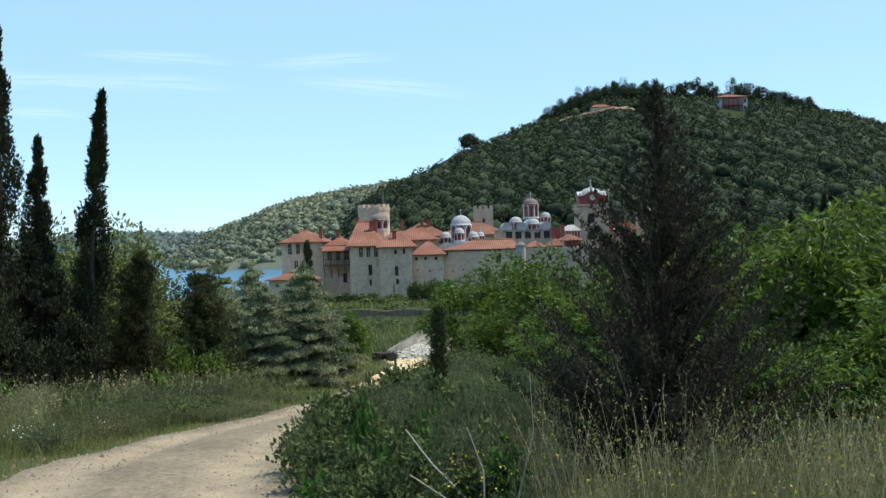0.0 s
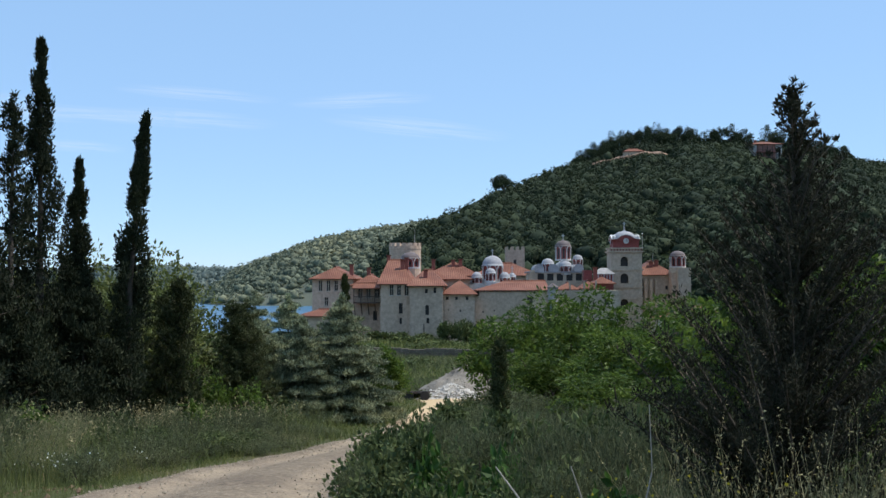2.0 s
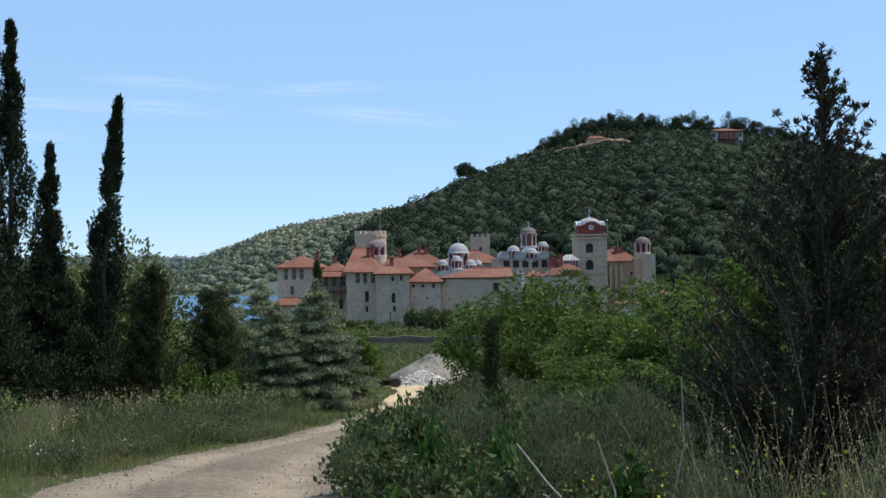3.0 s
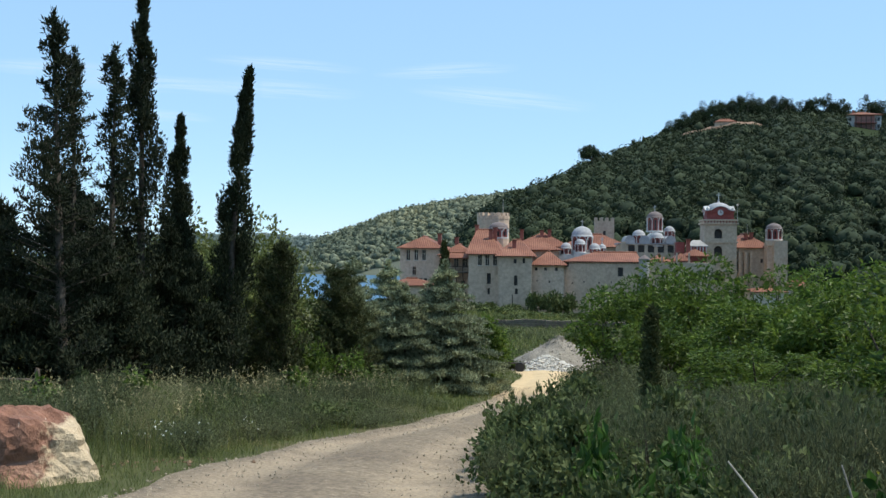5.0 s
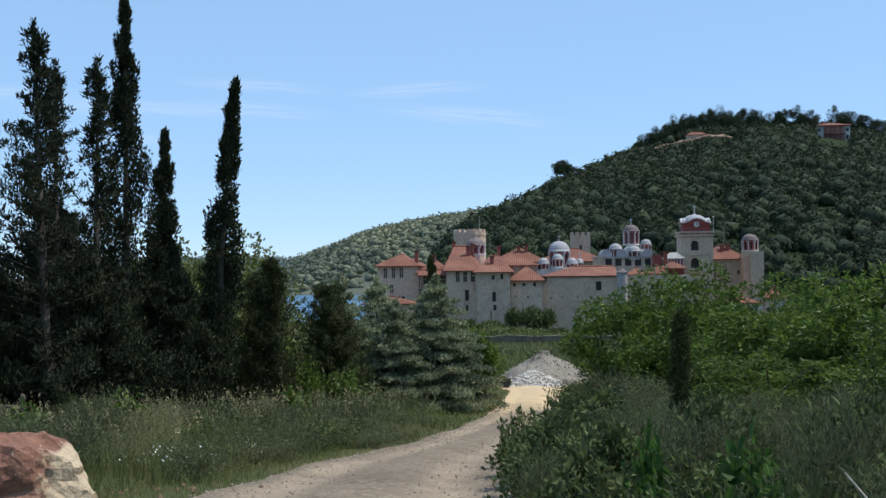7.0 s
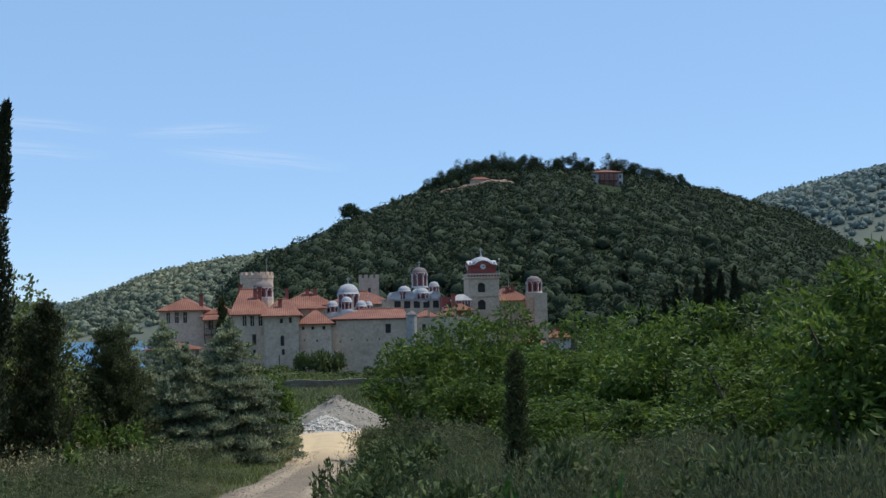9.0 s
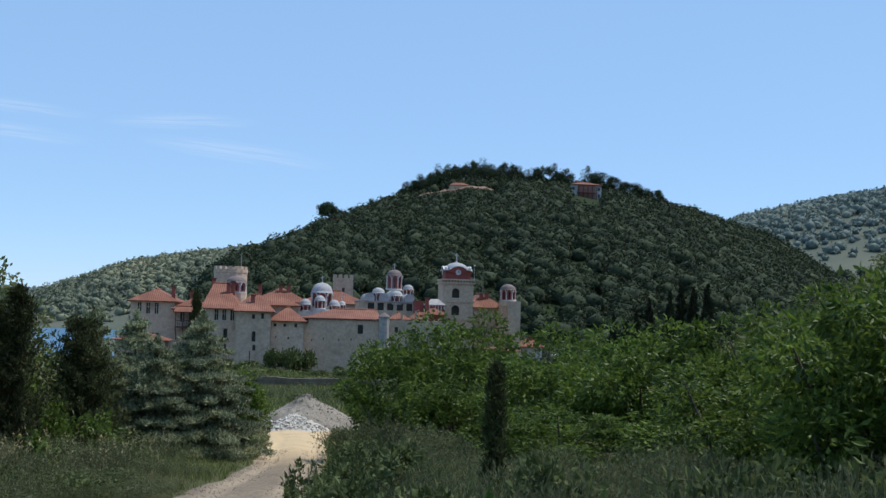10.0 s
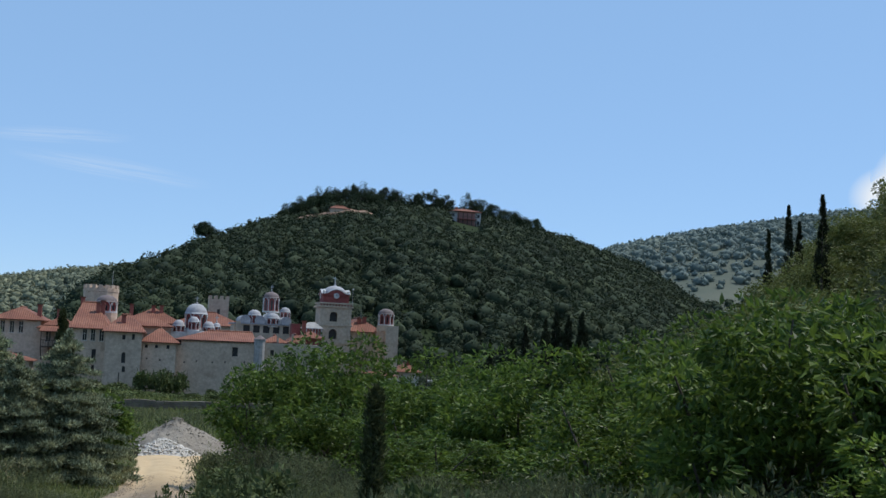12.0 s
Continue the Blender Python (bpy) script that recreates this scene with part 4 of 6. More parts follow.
def limb(a, b, ra, rb, n=6):
    """A tapered limb from a to b, as verts and quads."""
    a, b = np.asarray(a, float), np.asarray(b, float)
    d = unit(b - a)
    s = unit(np.cross(d, [0.3, 0.9, 0.2]))
    t = np.cross(d, s)
    ang = np.arange(n) * 2 * np.pi / n
    ring = np.cos(ang)[:, None] * s + np.sin(ang)[:, None] * t
    v = np.concatenate([a + ring * ra, b + ring * rb])
    i = np.arange(n)
    j = (i + 1) % n
    return v, np.stack([i, j, n + j, n + i], -1)


def clumps_to_leaves(c, r, per, d_out, up, length, width, jitter=0.5, shell=0.5):
    """Leaves in ellipsoid clumps with centres c and radii r; they point outward and up."""
    m = len(c)
    q = ball(m * per)
    q = unit(q) * (shell + (1 - shell) * RNG.random((len(q), 1)))
    p = np.repeat(c, per, 0) + q * np.repeat(r, per, 0)
    d = q * d_out + np.array([0, 0, up]) + RNG.normal(size=p.shape) * jitter
    n = len(p)
    return blades(p, d, length * (0.6 + 0.8 * RNG.random(n)), width * (0.6 + 0.8 * RNG.random(n)))


def wooden(wood, t, bark):
    """The trunk, and its many thin limbs as one joined part; wood: a list of limbs, the trunk first."""
    part("trunk", mesh_np("trunk", *wood[0], bark, True), None, t)
    if len(wood) > 1:
        tagged(part("branching", mesh_np("branching", *join(wood[1:]), bark, True), None, t), kind="stuff")


def tree_object(name, label, category, x, y, z, crown, wood, mat, group="", bark=None):
    t = thing(name, label, category, x, y, z, group=group)
    wooden(wood, t, bark or M_BARK)
    part("crown", mesh_np("crown", *crown, mat), None, t)
    return t


def cypress_meshes(h, r, m=150, per=70, ragged=0.3, blade=0.13, lean=0.0, low=0.06, tip=1.5):
    """A spire of upright sprays; ragged: how far sprays stand out from the outline."""
    f = low + (1 - low) * RNG.random(m) ** 0.85
    prof = r * np.minimum(1.0, (1.02 - f) ** 0.75 * tip) * np.minimum(1, 0.45 + f * 2.2)
    a = RNG.random(m) * 2 * np.pi
    out = prof * (0.35 + 0.65 * np.sqrt(RNG.random(m))) * (1 + ragged * RNG.normal(size=m))
    bend = lean * f ** 2
    c = np.stack([out * np.cos(a) + bend, out * np.sin(a), f * h], -1)
    rr = np.stack([prof * 0.32 + 0.04, prof * 0.32 + 0.04, 0.05 * h * (1.15 - f) + 0.12], -1)
    v = clumps_to_leaves(c, rr, per, 0.55, 0.9, blade, blade * 0.4, 0.35, 0.3)
    k = int(10 + m * 0.1)
    zt = np.linspace(0.86, 1.0, k)
    ct = np.stack([lean * zt ** 2 + 0.03 * RNG.normal(size=k), 0.03 * RNG.normal(size=k), zt * h], -1)
    v2 = clumps_to_leaves(ct, np.tile([[0.05 + 0.02 * r, 0.05 + 0.02 * r, 0.12]], (k, 1)), per // 2, 0.4, 1.0, blade, blade * 0.4, 0.3, 0.2)
    wood = [join([limb((0, 0, -0.6), (lean * 0.2, 0, h * 0.5), 0.05 + 0.012 * h, 0.03 + 0.005 * h), limb((lean * 0.2, 0, h * 0.5), (lean * 0.96, 0, h * 0.98), 0.03 + 0.005 * h, 0.01)])]
    return join([v, v2]), wood


def feathery_meshes(h, r, n=150, per=30, blade=0.06, lean=0.0, rise=0.55, taper=0.8, low=0.03, airy=0.0):
    """An open conifer of rising side boughs clad in fine sprays, thin towards its tip."""
    cs, rs, wood = [], [], [limb((0, 0, -0.5), (lean, 0, h * 0.98), 0.018 * h, 0.008)]
    for i in range(n):
        f = low + (0.97 - low) * (i + RNG.random()) / n
        a = RNG.random() * 6.283
        if RNG.random() < airy * (f - 0.3):
            continue
        L = r * (1 - f) ** taper * (0.55 + 0.6 * RNG.random()) + 0.03 * r
        base = np.array([lean * f, 0, f * h])
        tip = base + np.array([np.cos(a), np.sin(a), rise * (0.6 + 0.8 * RNG.random())]) * L
        wood.append(limb(base, tip, 0.006 + 0.003 * h * (1 - f), 0.003, 4))
        for s in np.linspace(0.15, 1.0, max(3, int(L / (blade * 1.5)))):
            w = (blade * (0.8 + 1.2 * (1 - s)) + 0.03 * L) * (1 - airy * f)
            cs.append(base * (1 - s) + tip * s)
            rs.append([w, w, w])
    for f in np.linspace(0.9, 1.0, 8):
        cs.append(np.array([lean * f, 0, f * h]))
        rs.append([blade * 0.5, blade * 0.5, blade])
    crown = clumps_to_leaves(np.array(cs), np.array(rs), per, 0.5, 0.75, blade, blade * 0.3, 0.45, 0.2)
    return crown, wood


def spruce_meshes(h, r, per=22):
    """Tiers of flat drooping boughs, thick with pale needles, dark gaps between the tiers."""
    wood = [limb((0, 0, -0.5), (0, 0, h * 0.97), 0.02 * h, 0.012)]
    levels = max(8, int(h * 2.8))
    cs, rs = [], []
    for i in range(levels):
        f = (i + 0.3 * RNG.random()) / levels
        reach = r * (1 - f) ** 0.8 + 0.08
        n = 10 if f < 0.7 else 7
        cs += [np.array([0.25 * reach * RNG.normal(), 0.25 * reach * RNG.normal(), h * (0.03 + 0.95 * f)]) for _ in range(6)]
        rs += [[0.3 * reach, 0.3 * reach, 0.1]] * 6
        turn = RNG.random() * 6.283
        for k in range(n):
            a = turn + 2 * np.pi * (k + 0.4 * RNG.random()) / n
            L = reach * (0.7 + 0.42 * RNG.random())
            z0 = h * (0.03 + 0.95 * f) + 0.07 * RNG.normal()
            tip = np.array([L * np.cos(a), L * np.sin(a), z0 - 0.12 * L + 0.06 * RNG.normal()])
            side = np.array([-np.sin(a), np.cos(a), 0])
            wood.append(limb((0, 0, z0), tip * [0.85, 0.85, 1], 0.018, 0.006, 4))
            for s in np.linspace(0.25, 1.0, max(3, int(L / 0.16))):
                mid = np.array([0, 0, z0]) * (1 - s) + tip * s
                spread = 0.42 * L * (1 - s) + 0.05
                for q in np.linspace(-1, 1, 1 + 2 * int(1 + spread / 0.22)):
                    cs.append(mid + side * q * spread + [0, 0, -0.05 * abs(q) + 0.05 * s])
                    rs.append([0.125, 0.125, 0.04])
    for f in np.linspace(0.9, 1.0, 16):
        w = 0.05 + (1.0 - f) * 1.2
        cs.append(np.array([0.3 * w * RNG.normal(), 0.3 * w * RNG.normal(), f * h]))
        rs.append([w, w, 0.07])
    crown = clumps_to_leaves(np.array(cs), np.array(rs), per, 0.8, 0.45, 0.115, 0.04, 0.4, 0.35)
    return crown, wood


def broadleaf_meshes(h, w, blobs=26, per=260, leaf=0.17, narrow=0.42, trunk=0.4, droop=-0.25, lump=0.16):
    """A spreading crown of leafy clumps on forked limbs, with gaps between them."""
    ce = np.array([0, 0, h * (trunk + (1 - trunk) * 0.5)])
    q = ball(blobs)
    q = unit(q) * (0.35 + 0.6 * RNG.random((blobs, 1)))
    c = ce + q * [w / 2, w / 2, h * (1 - trunk) * 0.5]
    r = (lump + 0.11 * RNG.random((blobs, 1))) * w * np.array([[1, 1, 0.8]])
    crown = clumps_to_leaves(c, r, per, 0.8, droop, leaf, leaf * narrow, 0.5, 0.68)
    wood = [limb((0, 0, -0.5), (0, 0, h * trunk), 0.03 * h, 0.022 * h)]
    for p in c[:16]:
        j = np.array([0, 0, h * trunk * (0.7 + 0.3 * RNG.random())])
        k = (j + p) / 2 + RNG.normal(size=3) * 0.05 * w
        wood += [limb(j, k, 0.014 * h, 0.009 * h, 5), limb(k, p, 0.009 * h, 0.003 * h, 5)]
    return crown, wood


def bush_meshes(h, w, n=2600, leaf=0.05, narrow=0.5, up=0.3, lumps=14, stems=10):
    """A low bush: leafy lumps over thin stems."""
    q = ball(lumps)
    q[:, 2] = np.abs(q[:, 2])
    c = q * [w * 0.42, w * 0.42, h * 0.62] + [0, 0, h * 0.16]
    r = (0.14 + 0.14 * RNG.random((lumps, 1))) * np.array([[w, w, h * 0.9]])
    crown = clumps_to_leaves(c, r, max(20, n // lumps), 0.6, up, leaf, leaf * narrow, 0.6, 0.25)
    crown[0][:, 2] = np.maximum(crown[0][:, 2], -0.05)
    wood = [limb((RNG.normal() * 0.04, RNG.normal() * 0.04, -0.15), p, 0.012, 0.004, 4) for p in c[:stems]]
    return crown, wood


def scatter(name, label, category, pieces, mat):
    ob = new(name, mesh_np(name, *join(pieces), mat))
    return tagged(ob, label, category, kind="stuff")


# ---------------------------------------------------------------- far woods
_ico = bmesh.new()
bmesh.ops.create_icosphere(_ico, subdivisions=1, radius=1)
ICO_V = np.array([v.co[:] for v in _ico.verts])
ICO_F = np.array([[v.index for v in f.verts] for f in _ico.faces])
_ico.free()


def crown_lumps(q, ph):
    """How far a crown's outline swells in the directions q, by phases ph."""
    return 0.86 + 0.22 * (np.sin(3.3 * q[..., :1] + ph[..., :1]) * np.sin(2.9 * q[..., 1:2] + ph[..., 1:2]) + 0.6 * np.sin(5.1 * q[..., 2:] + 4 * q[..., :1] + ph[..., 2:]))


def far_crowns(px, py, pz, rad, cards=60, leaf=0.7, squash=0.85):
    """Lumpy tree crowns clad in small leaf sprays, for woods far off: sprays and inner masses."""
    n = len(px)
    c = np.stack([px, py, pz], -1)
    ph = RNG.random((n, 1, 3)) * 6.283
    q = unit(RNG.normal(size=(n, cards, 3)))
    q[..., 2] = np.abs(q[..., 2]) * 1.15 - 0.2
    q = unit(q)
    far = crown_lumps(q, ph) * (0.86 + 0.26 * RNG.random((n, cards, 1)))
    p = (c[:, None] + q * far * rad[:, None, None] * [1, 1, squash]).reshape(-1, 3)
    face = unit(q.reshape(-1, 3) + 0.75 * RNG.normal(size=p.shape))
    d = unit(np.cross(face, RNG.normal(size=p.shape)))
    s = np.cross(face, d)
    ln = (leaf * (0.5 + 0.8 * RNG.random(len(p))) * np.repeat(np.sqrt(rad / rad.mean()), cards))[:, None]
    v = np.stack([p - d * ln * 0.5, p + d * ln * 0.5, p + s * ln * 0.8], 1).reshape(-1, 3)
    sprays = (v, np.arange(3 * len(p)).reshape(-1, 3))
    cv = c[:, None] + ICO_V[None] * crown_lumps(ICO_V[None], ph) * 0.86 * rad[:, None, None] * [1, 1, squash]
    cf = ICO_F[None] + (np.arange(n) * len(ICO_V))[:, None, None]
    return sprays, (cv.reshape(-1, 3), cf.reshape(-1, 3))


def woods(name, label, n, sample, rad, mat, cards=60, leaf=0.7, keep=None, lift=0.3, core_mat=None):
    x, y = sample(n)
    z = land(x, y)
    ok = z > SEA_Z + 0.6
    if keep is not None:
        ok &= keep(x, y)
    x, y, z = x[ok], y[ok], z[ok]
    r = rad[0] + (rad[1] - rad[0]) * RNG.random(len(x)) ** 1.8
    sprays, cores = far_crowns(x, y, z + r * lift, r, cards, leaf)
    scatter(name, label, "woods", [sprays], mat)
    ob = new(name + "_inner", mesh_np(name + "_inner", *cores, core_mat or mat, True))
    tagged(ob, label, "woods", kind="stuff")


def hill_sample(n):
    u = RNG.uniform(-0.085, 0.50, n)
    y = 200 + 222 * np.sqrt(RNG.random(n))
    return u * y, y


def terrace_free(x, y):
    t = (y > 352) & (y < 391) & (x > 36) & (x < 68)
    h = (np.abs(x - 100.5 + 0.27 * (386 - y)) < 7.5) & (y > 345) & (y < 398)
    return ~(t | h)


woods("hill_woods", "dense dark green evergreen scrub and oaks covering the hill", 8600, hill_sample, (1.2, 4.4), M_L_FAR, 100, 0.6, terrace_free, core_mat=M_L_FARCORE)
woods("terrace_scrub", "low green scrub below the earth terrace", 420, lambda n: (RNG.uniform(34, 69, n), RNG.uniform(350, 379, n)), (0.7, 1.9), M_L_FAR, 40, 0.5, lift=0.1, core_mat=M_L_FARCORE)
woods("ridge_woods", "haze-paled olive scrub and darker pines on the far ridge above the sea", 3600,
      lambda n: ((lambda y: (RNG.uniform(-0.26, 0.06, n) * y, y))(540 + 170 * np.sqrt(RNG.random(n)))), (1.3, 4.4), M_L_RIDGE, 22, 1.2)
woods("headland_woods", "haze-tinted grey-green woods on the farthest headland", 1500,
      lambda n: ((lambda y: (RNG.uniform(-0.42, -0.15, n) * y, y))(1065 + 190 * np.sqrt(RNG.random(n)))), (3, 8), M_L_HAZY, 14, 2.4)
woods("east_ridge_woods", "haze-tinted grey-green woods on the far eastern ridge", 4600,
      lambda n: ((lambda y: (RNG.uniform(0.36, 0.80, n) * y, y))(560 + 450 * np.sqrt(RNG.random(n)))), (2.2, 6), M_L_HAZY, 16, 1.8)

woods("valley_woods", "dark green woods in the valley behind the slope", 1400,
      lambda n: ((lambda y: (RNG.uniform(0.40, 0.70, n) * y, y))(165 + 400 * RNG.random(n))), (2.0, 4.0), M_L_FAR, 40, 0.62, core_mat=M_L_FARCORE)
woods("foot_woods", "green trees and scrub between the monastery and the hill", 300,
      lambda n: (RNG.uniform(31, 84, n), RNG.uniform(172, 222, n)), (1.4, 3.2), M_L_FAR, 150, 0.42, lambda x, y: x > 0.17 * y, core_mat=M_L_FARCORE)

# bare earth terrace below the hill top
_xs = np.linspace(31, 68, 60)
_rows = []
for _k, (_dy, _dz) in enumerate(((-4.2, -0.8), (-2.9, 1.3), (3.5, 1.5))):
    _end = smooth01((_xs - 31) / 9) * smooth01((69 - _xs) / 6)
    _rows.append(np.stack([_xs, 382 + _dy + 0.5 * np.sin(_xs * 0.4 + _k), land(_xs, 382 + _dy) + _dz * _end * (0.92 + 0.08 * np.sin(_xs * 0.9))], -1))
_v = np.concatenate(_rows)
_i = np.arange(59)
_q = np.concatenate([np.stack([k * 60 + _i, k * 60 + _i + 1, (k + 1) * 60 + _i + 1, (k + 1) * 60 + _i], -1) for k in (0, 1)])
tagged(new("earth_bank", mesh_np("earth_bank", _v, _q, M_EARTH)), "bare reddish earth cut along the hill terrace", "earth bank", kind="structure")

# umbrella pines on the crest
def crest_tree(x, y, h, w, flat=False):
    """A pine on the crest: a dense rounded crown, or a flat umbrella on bare limbs."""
    z = on(x, y)
    m = 26
    a = RNG.random(m) * 6.28
    q = np.sqrt(RNG.random(m)) * w * 0.4
    lo, hi = (0.60, 0.34) if flat else (0.22, 0.62)
    c = np.stack([q * np.cos(a), q * np.sin(a), h * (lo + hi * RNG.random(m) * (1 - 0.75 * (2 * q / w) ** 2)) - 0.04 * q], -1)
    r = np.tile([[w * 0.17, w * 0.17, h * (0.10 if flat else 0.15)]], (m, 1)) * (0.7 + 0.6 * RNG.random((m, 1)))
    crown = clumps_to_leaves(c, r, 190, 0.25, 0.05, 0.34, 0.26, 0.7, 0.45)
    wood = [limb((0, 0, -1), (0.05 * w, 0, h * 0.5), 0.03 * h, 0.02 * h)] + [limb((0.05 * w, 0, h * 0.45), p, 0.018 * h, 0.006 * h, 4) for p in c[:7]]
    name = "umbrella_pine" if flat else "crest_pine"
    label = "lone dark umbrella pine on bare limbs on the hillside crest" if flat else "dark rounded pine on the hill crest"
    tree_object(name, label, "tree", x, y, z, crown, wood, M_L_PINE, "pines on the hill crest")


crest_tree(8.6, 336, 8.9, 7.6, True)
for _x, _y, _h, _w in ((58, 402, 8, 9), (66, 404, 9, 8), (74, 404, 8, 9), (52, 398, 7, 7), (92, 402, 9.5, 7), (88, 404, 9, 6), (106, 403, 10.5, 7), (111, 404, 9.5, 7), (116, 405, 8.5, 7), (81, 406, 7.5, 8), (46, 396, 6.5, 6), (125, 406, 6.5, 6), (134, 408, 6.5, 7),
                       (62, 406, 8.5, 8), (70, 401, 7.5, 8), (41, 393, 5.5, 5), (36, 388, 4.5, 4.5), (29, 378, 4.5, 5), (24, 370, 4, 4.5),
                       (43, 398, 8, 7), (49, 400, 9, 8), (55, 401, 8.5, 8), (78, 403, 8.5, 8), (85, 403, 7.5, 7), (97, 404, 8, 7), (120, 404, 7, 7), (129, 405, 6, 6), (64, 399, 7, 8), (38, 394, 7, 7)):
    crest_tree(_x, _y, _h + 2.2, _w + 0.6)

# cypress rows at the hill's foot and on the eastern slope
_far_cyp = cypress_meshes(9.0, 1.15, 90, 40, 0.12, 0.32)
_fc = tree_object("far_cypress", "dark columnar cypress at the foot of the hill", "tree", 55.0, 190, on(55, 190), *_far_cyp, M_L_CYP, "cypresses at the hill foot")
for _x, _y, _s in ((57.2, 191, 0.85), (59.0, 190, 1.0), (62.5, 189, 1.1), (65.0, 191, 1.2), (67.0, 190, 1.15), (69.6, 190, 1.2), (53.3, 192, 0.8)):
    copy_thing(_fc, Matrix.Translation((_x, _y, on(_x, _y) - 0.3)) @ Matrix.Rotation(_x, 4, "Z") @ Matrix.Diagonal((_s, _s, 1.5 * _s, 1)))
for _x, _y, _top, _w in ((61.3, 110, 17.6, 0.62), (52.4, 90, 15.6, 0.62), (62.6, 110, 15.9, 0.55), (57.8, 108, 14.6, 0.5)):
    _z = on(_x, _y)
    _c = tree_object("slope_cypress", "tall dark cypress on the wooded slope", "tree", _x, _y, _z, *cypress_meshes(max(4.0, _top - _z), _w, 80, 40, 0.1, 0.24, low=0.3), M_L_CYP, "cypresses on the slope")

# ---------------------------------------------------------------- broadleaf trees
WALNUT = [broadleaf_meshes(4.4, 3.8, 40, 230, 0.165, 0.44, 0.12, lump=0.09), broadleaf_meshes(4.4, 3.8, 36, 250, 0.16, 0.45, 0.1, lump=0.1), broadleaf_meshes(4.4, 3.8, 44, 220, 0.165, 0.44, 0.14, lump=0.08)]
_walnut = [(mesh_np("crown", *c, M_L_WAL), mesh_np("trunk", *w[0], M_BARK, True), mesh_np("branching", *join(w[1:]), M_BARK, True)) for c, w in WALNUT]


def walnut(x, y, top, wide, k, turn):
    z = on(x, y)
    t = thing("walnut_tree", "bright green walnut tree with a spreading leafy crown", "tree", x, y, z, group="walnut trees below the road")
    part("crown", _walnut[k % 3][0], None, t)
    part("trunk", _walnut[k % 3][1], None, t)
    tagged(part("branching", _walnut[k % 3][2], None, t), kind="stuff")
    t.rotation_euler = (0, 0, turn)
    t.scale = (wide / 3.8, wide / 3.8, (top - z) / 4.25)


for _k, (_x, _y, _top, _w) in enumerate((
        (0.9, 39.0, 0.9, 3.6), (3.0, 38.4, 1.4, 4.2), (5.6, 39.5, 1.0, 4.0), (3.9, 30.5, 0.8, 3.6), (5.3, 28.0, 1.3, 3.6), (6.4, 25.6, 1.6, 3.6),
        (8.2, 29.0, 1.0, 3.8), (10.8, 32.0, 1.4, 4.4), (7.6, 22.5, 1.5, 3.8), (9.8, 25.0, 2.1, 4.0), (12.5, 27.0, 2.6, 4.6), (3.5, 15.6, 1.9, 2.9), (5.1, 14.6, 2.3, 3.2),
        (6.9, 16.2, 2.3, 3.6), (8.8, 18.5, 2.4, 4.0), (5.9, 19.2, 1.9, 3.4), (4.3, 22.0, 0.6, 3.2), (2.6, 25.2, -0.3, 2.8), (1.9, 33.5, -0.2, 3.0), (13.8, 36.0, 2.4, 5.0), (7.9, 12.6, 2.6, 3.4),
        (3.4, 12.0, 0.9, 2.2), (15.5, 31.0, 2.6, 5.0), (4.9, 11.2, 1.2, 2.4))):
    walnut(_x, _y, _top, _w, _k, _k * 1.9)

OAK = [broadleaf_meshes(6.0, 5.2, 46, 150, 0.22, 0.62, 0.1, 0.1, 0.13), broadleaf_meshes(6.0, 5.6, 50, 140, 0.22, 0.62, 0.08, 0.1, 0.13)]
_oak = [(mesh_np("crown", *c, M_L_OAK), mesh_np("trunk", *w[0], M_BARK, True)) for c, w in OAK]


def oak(x, y, h, w, k, label="olive-green oak on the wooded slope", group="oaks on the slope"):
    t = thing("oak_tree", label, "tree", x, y, on(x, y), group=group)
    part("crown", _oak[k % 2][0], None, t)
    part("trunk", _oak[k % 2][1], None, t)
    t.rotation_euler, t.scale = (0, 0, k * 2.3), (w / 5.4, w / 5.4, h / 6.0)


_k = 0
for _y in np.arange(46, 140, 9.0):
    for _x in np.arange(0.43 * _y - 2, 16 + 0.72 * _y, 6.0):
        _k += 1
        oak(_x + 1.8 * RNG.normal(), _y + 1.8 * RNG.normal(), 4.6 + 2.4 * RNG.random(), 6.0 + 2.0 * RNG.random(), _k)
oak(18.6, 52.9, 6.0, 5.0, 1)
oak(21.6, 54.0, 6.6, 6.0, 2)
oak(17.6, 46.5, 5.6, 5.5, 3)
oak(21.5, 47.5, 6.0, 6.0, 4)
oak(25.5, 50.0, 6.0, 6.5, 5)
_c, _w = broadleaf_meshes(6.0, 5.2, 40, 230, 0.20, 0.6, 0.06, 0.1)
_ash = (mesh_np("crown", *_c, M_L_OAK), mesh_np("trunk", *_w[0], M_BARK, True))
for _k, (_x, _y, _h) in enumerate(((-12.9, 44, 5.6), (-13.6, 46, 6.3), (-15.4, 44, 6.3), (-18.0, 42, 6.2), (-20.5, 37, 6.0), (-23, 40, 6.6), (-17.5, 36, 4.2), (-10.9, 37, 4.0), (-12.6, 38, 4.6))):
    _t = thing("ash_tree", "green broadleaf tree behind the cypresses", "tree", _x, _y, on(_x, _y), group="trees behind the cypresses")
    part("crown", _ash[0], None, _t)
    part("trunk", _ash[1], None, _t)
    _t.rotation_euler, _t.scale = (0, 0, _k * 2.3), (0.88, 0.88, _h / 6.0)

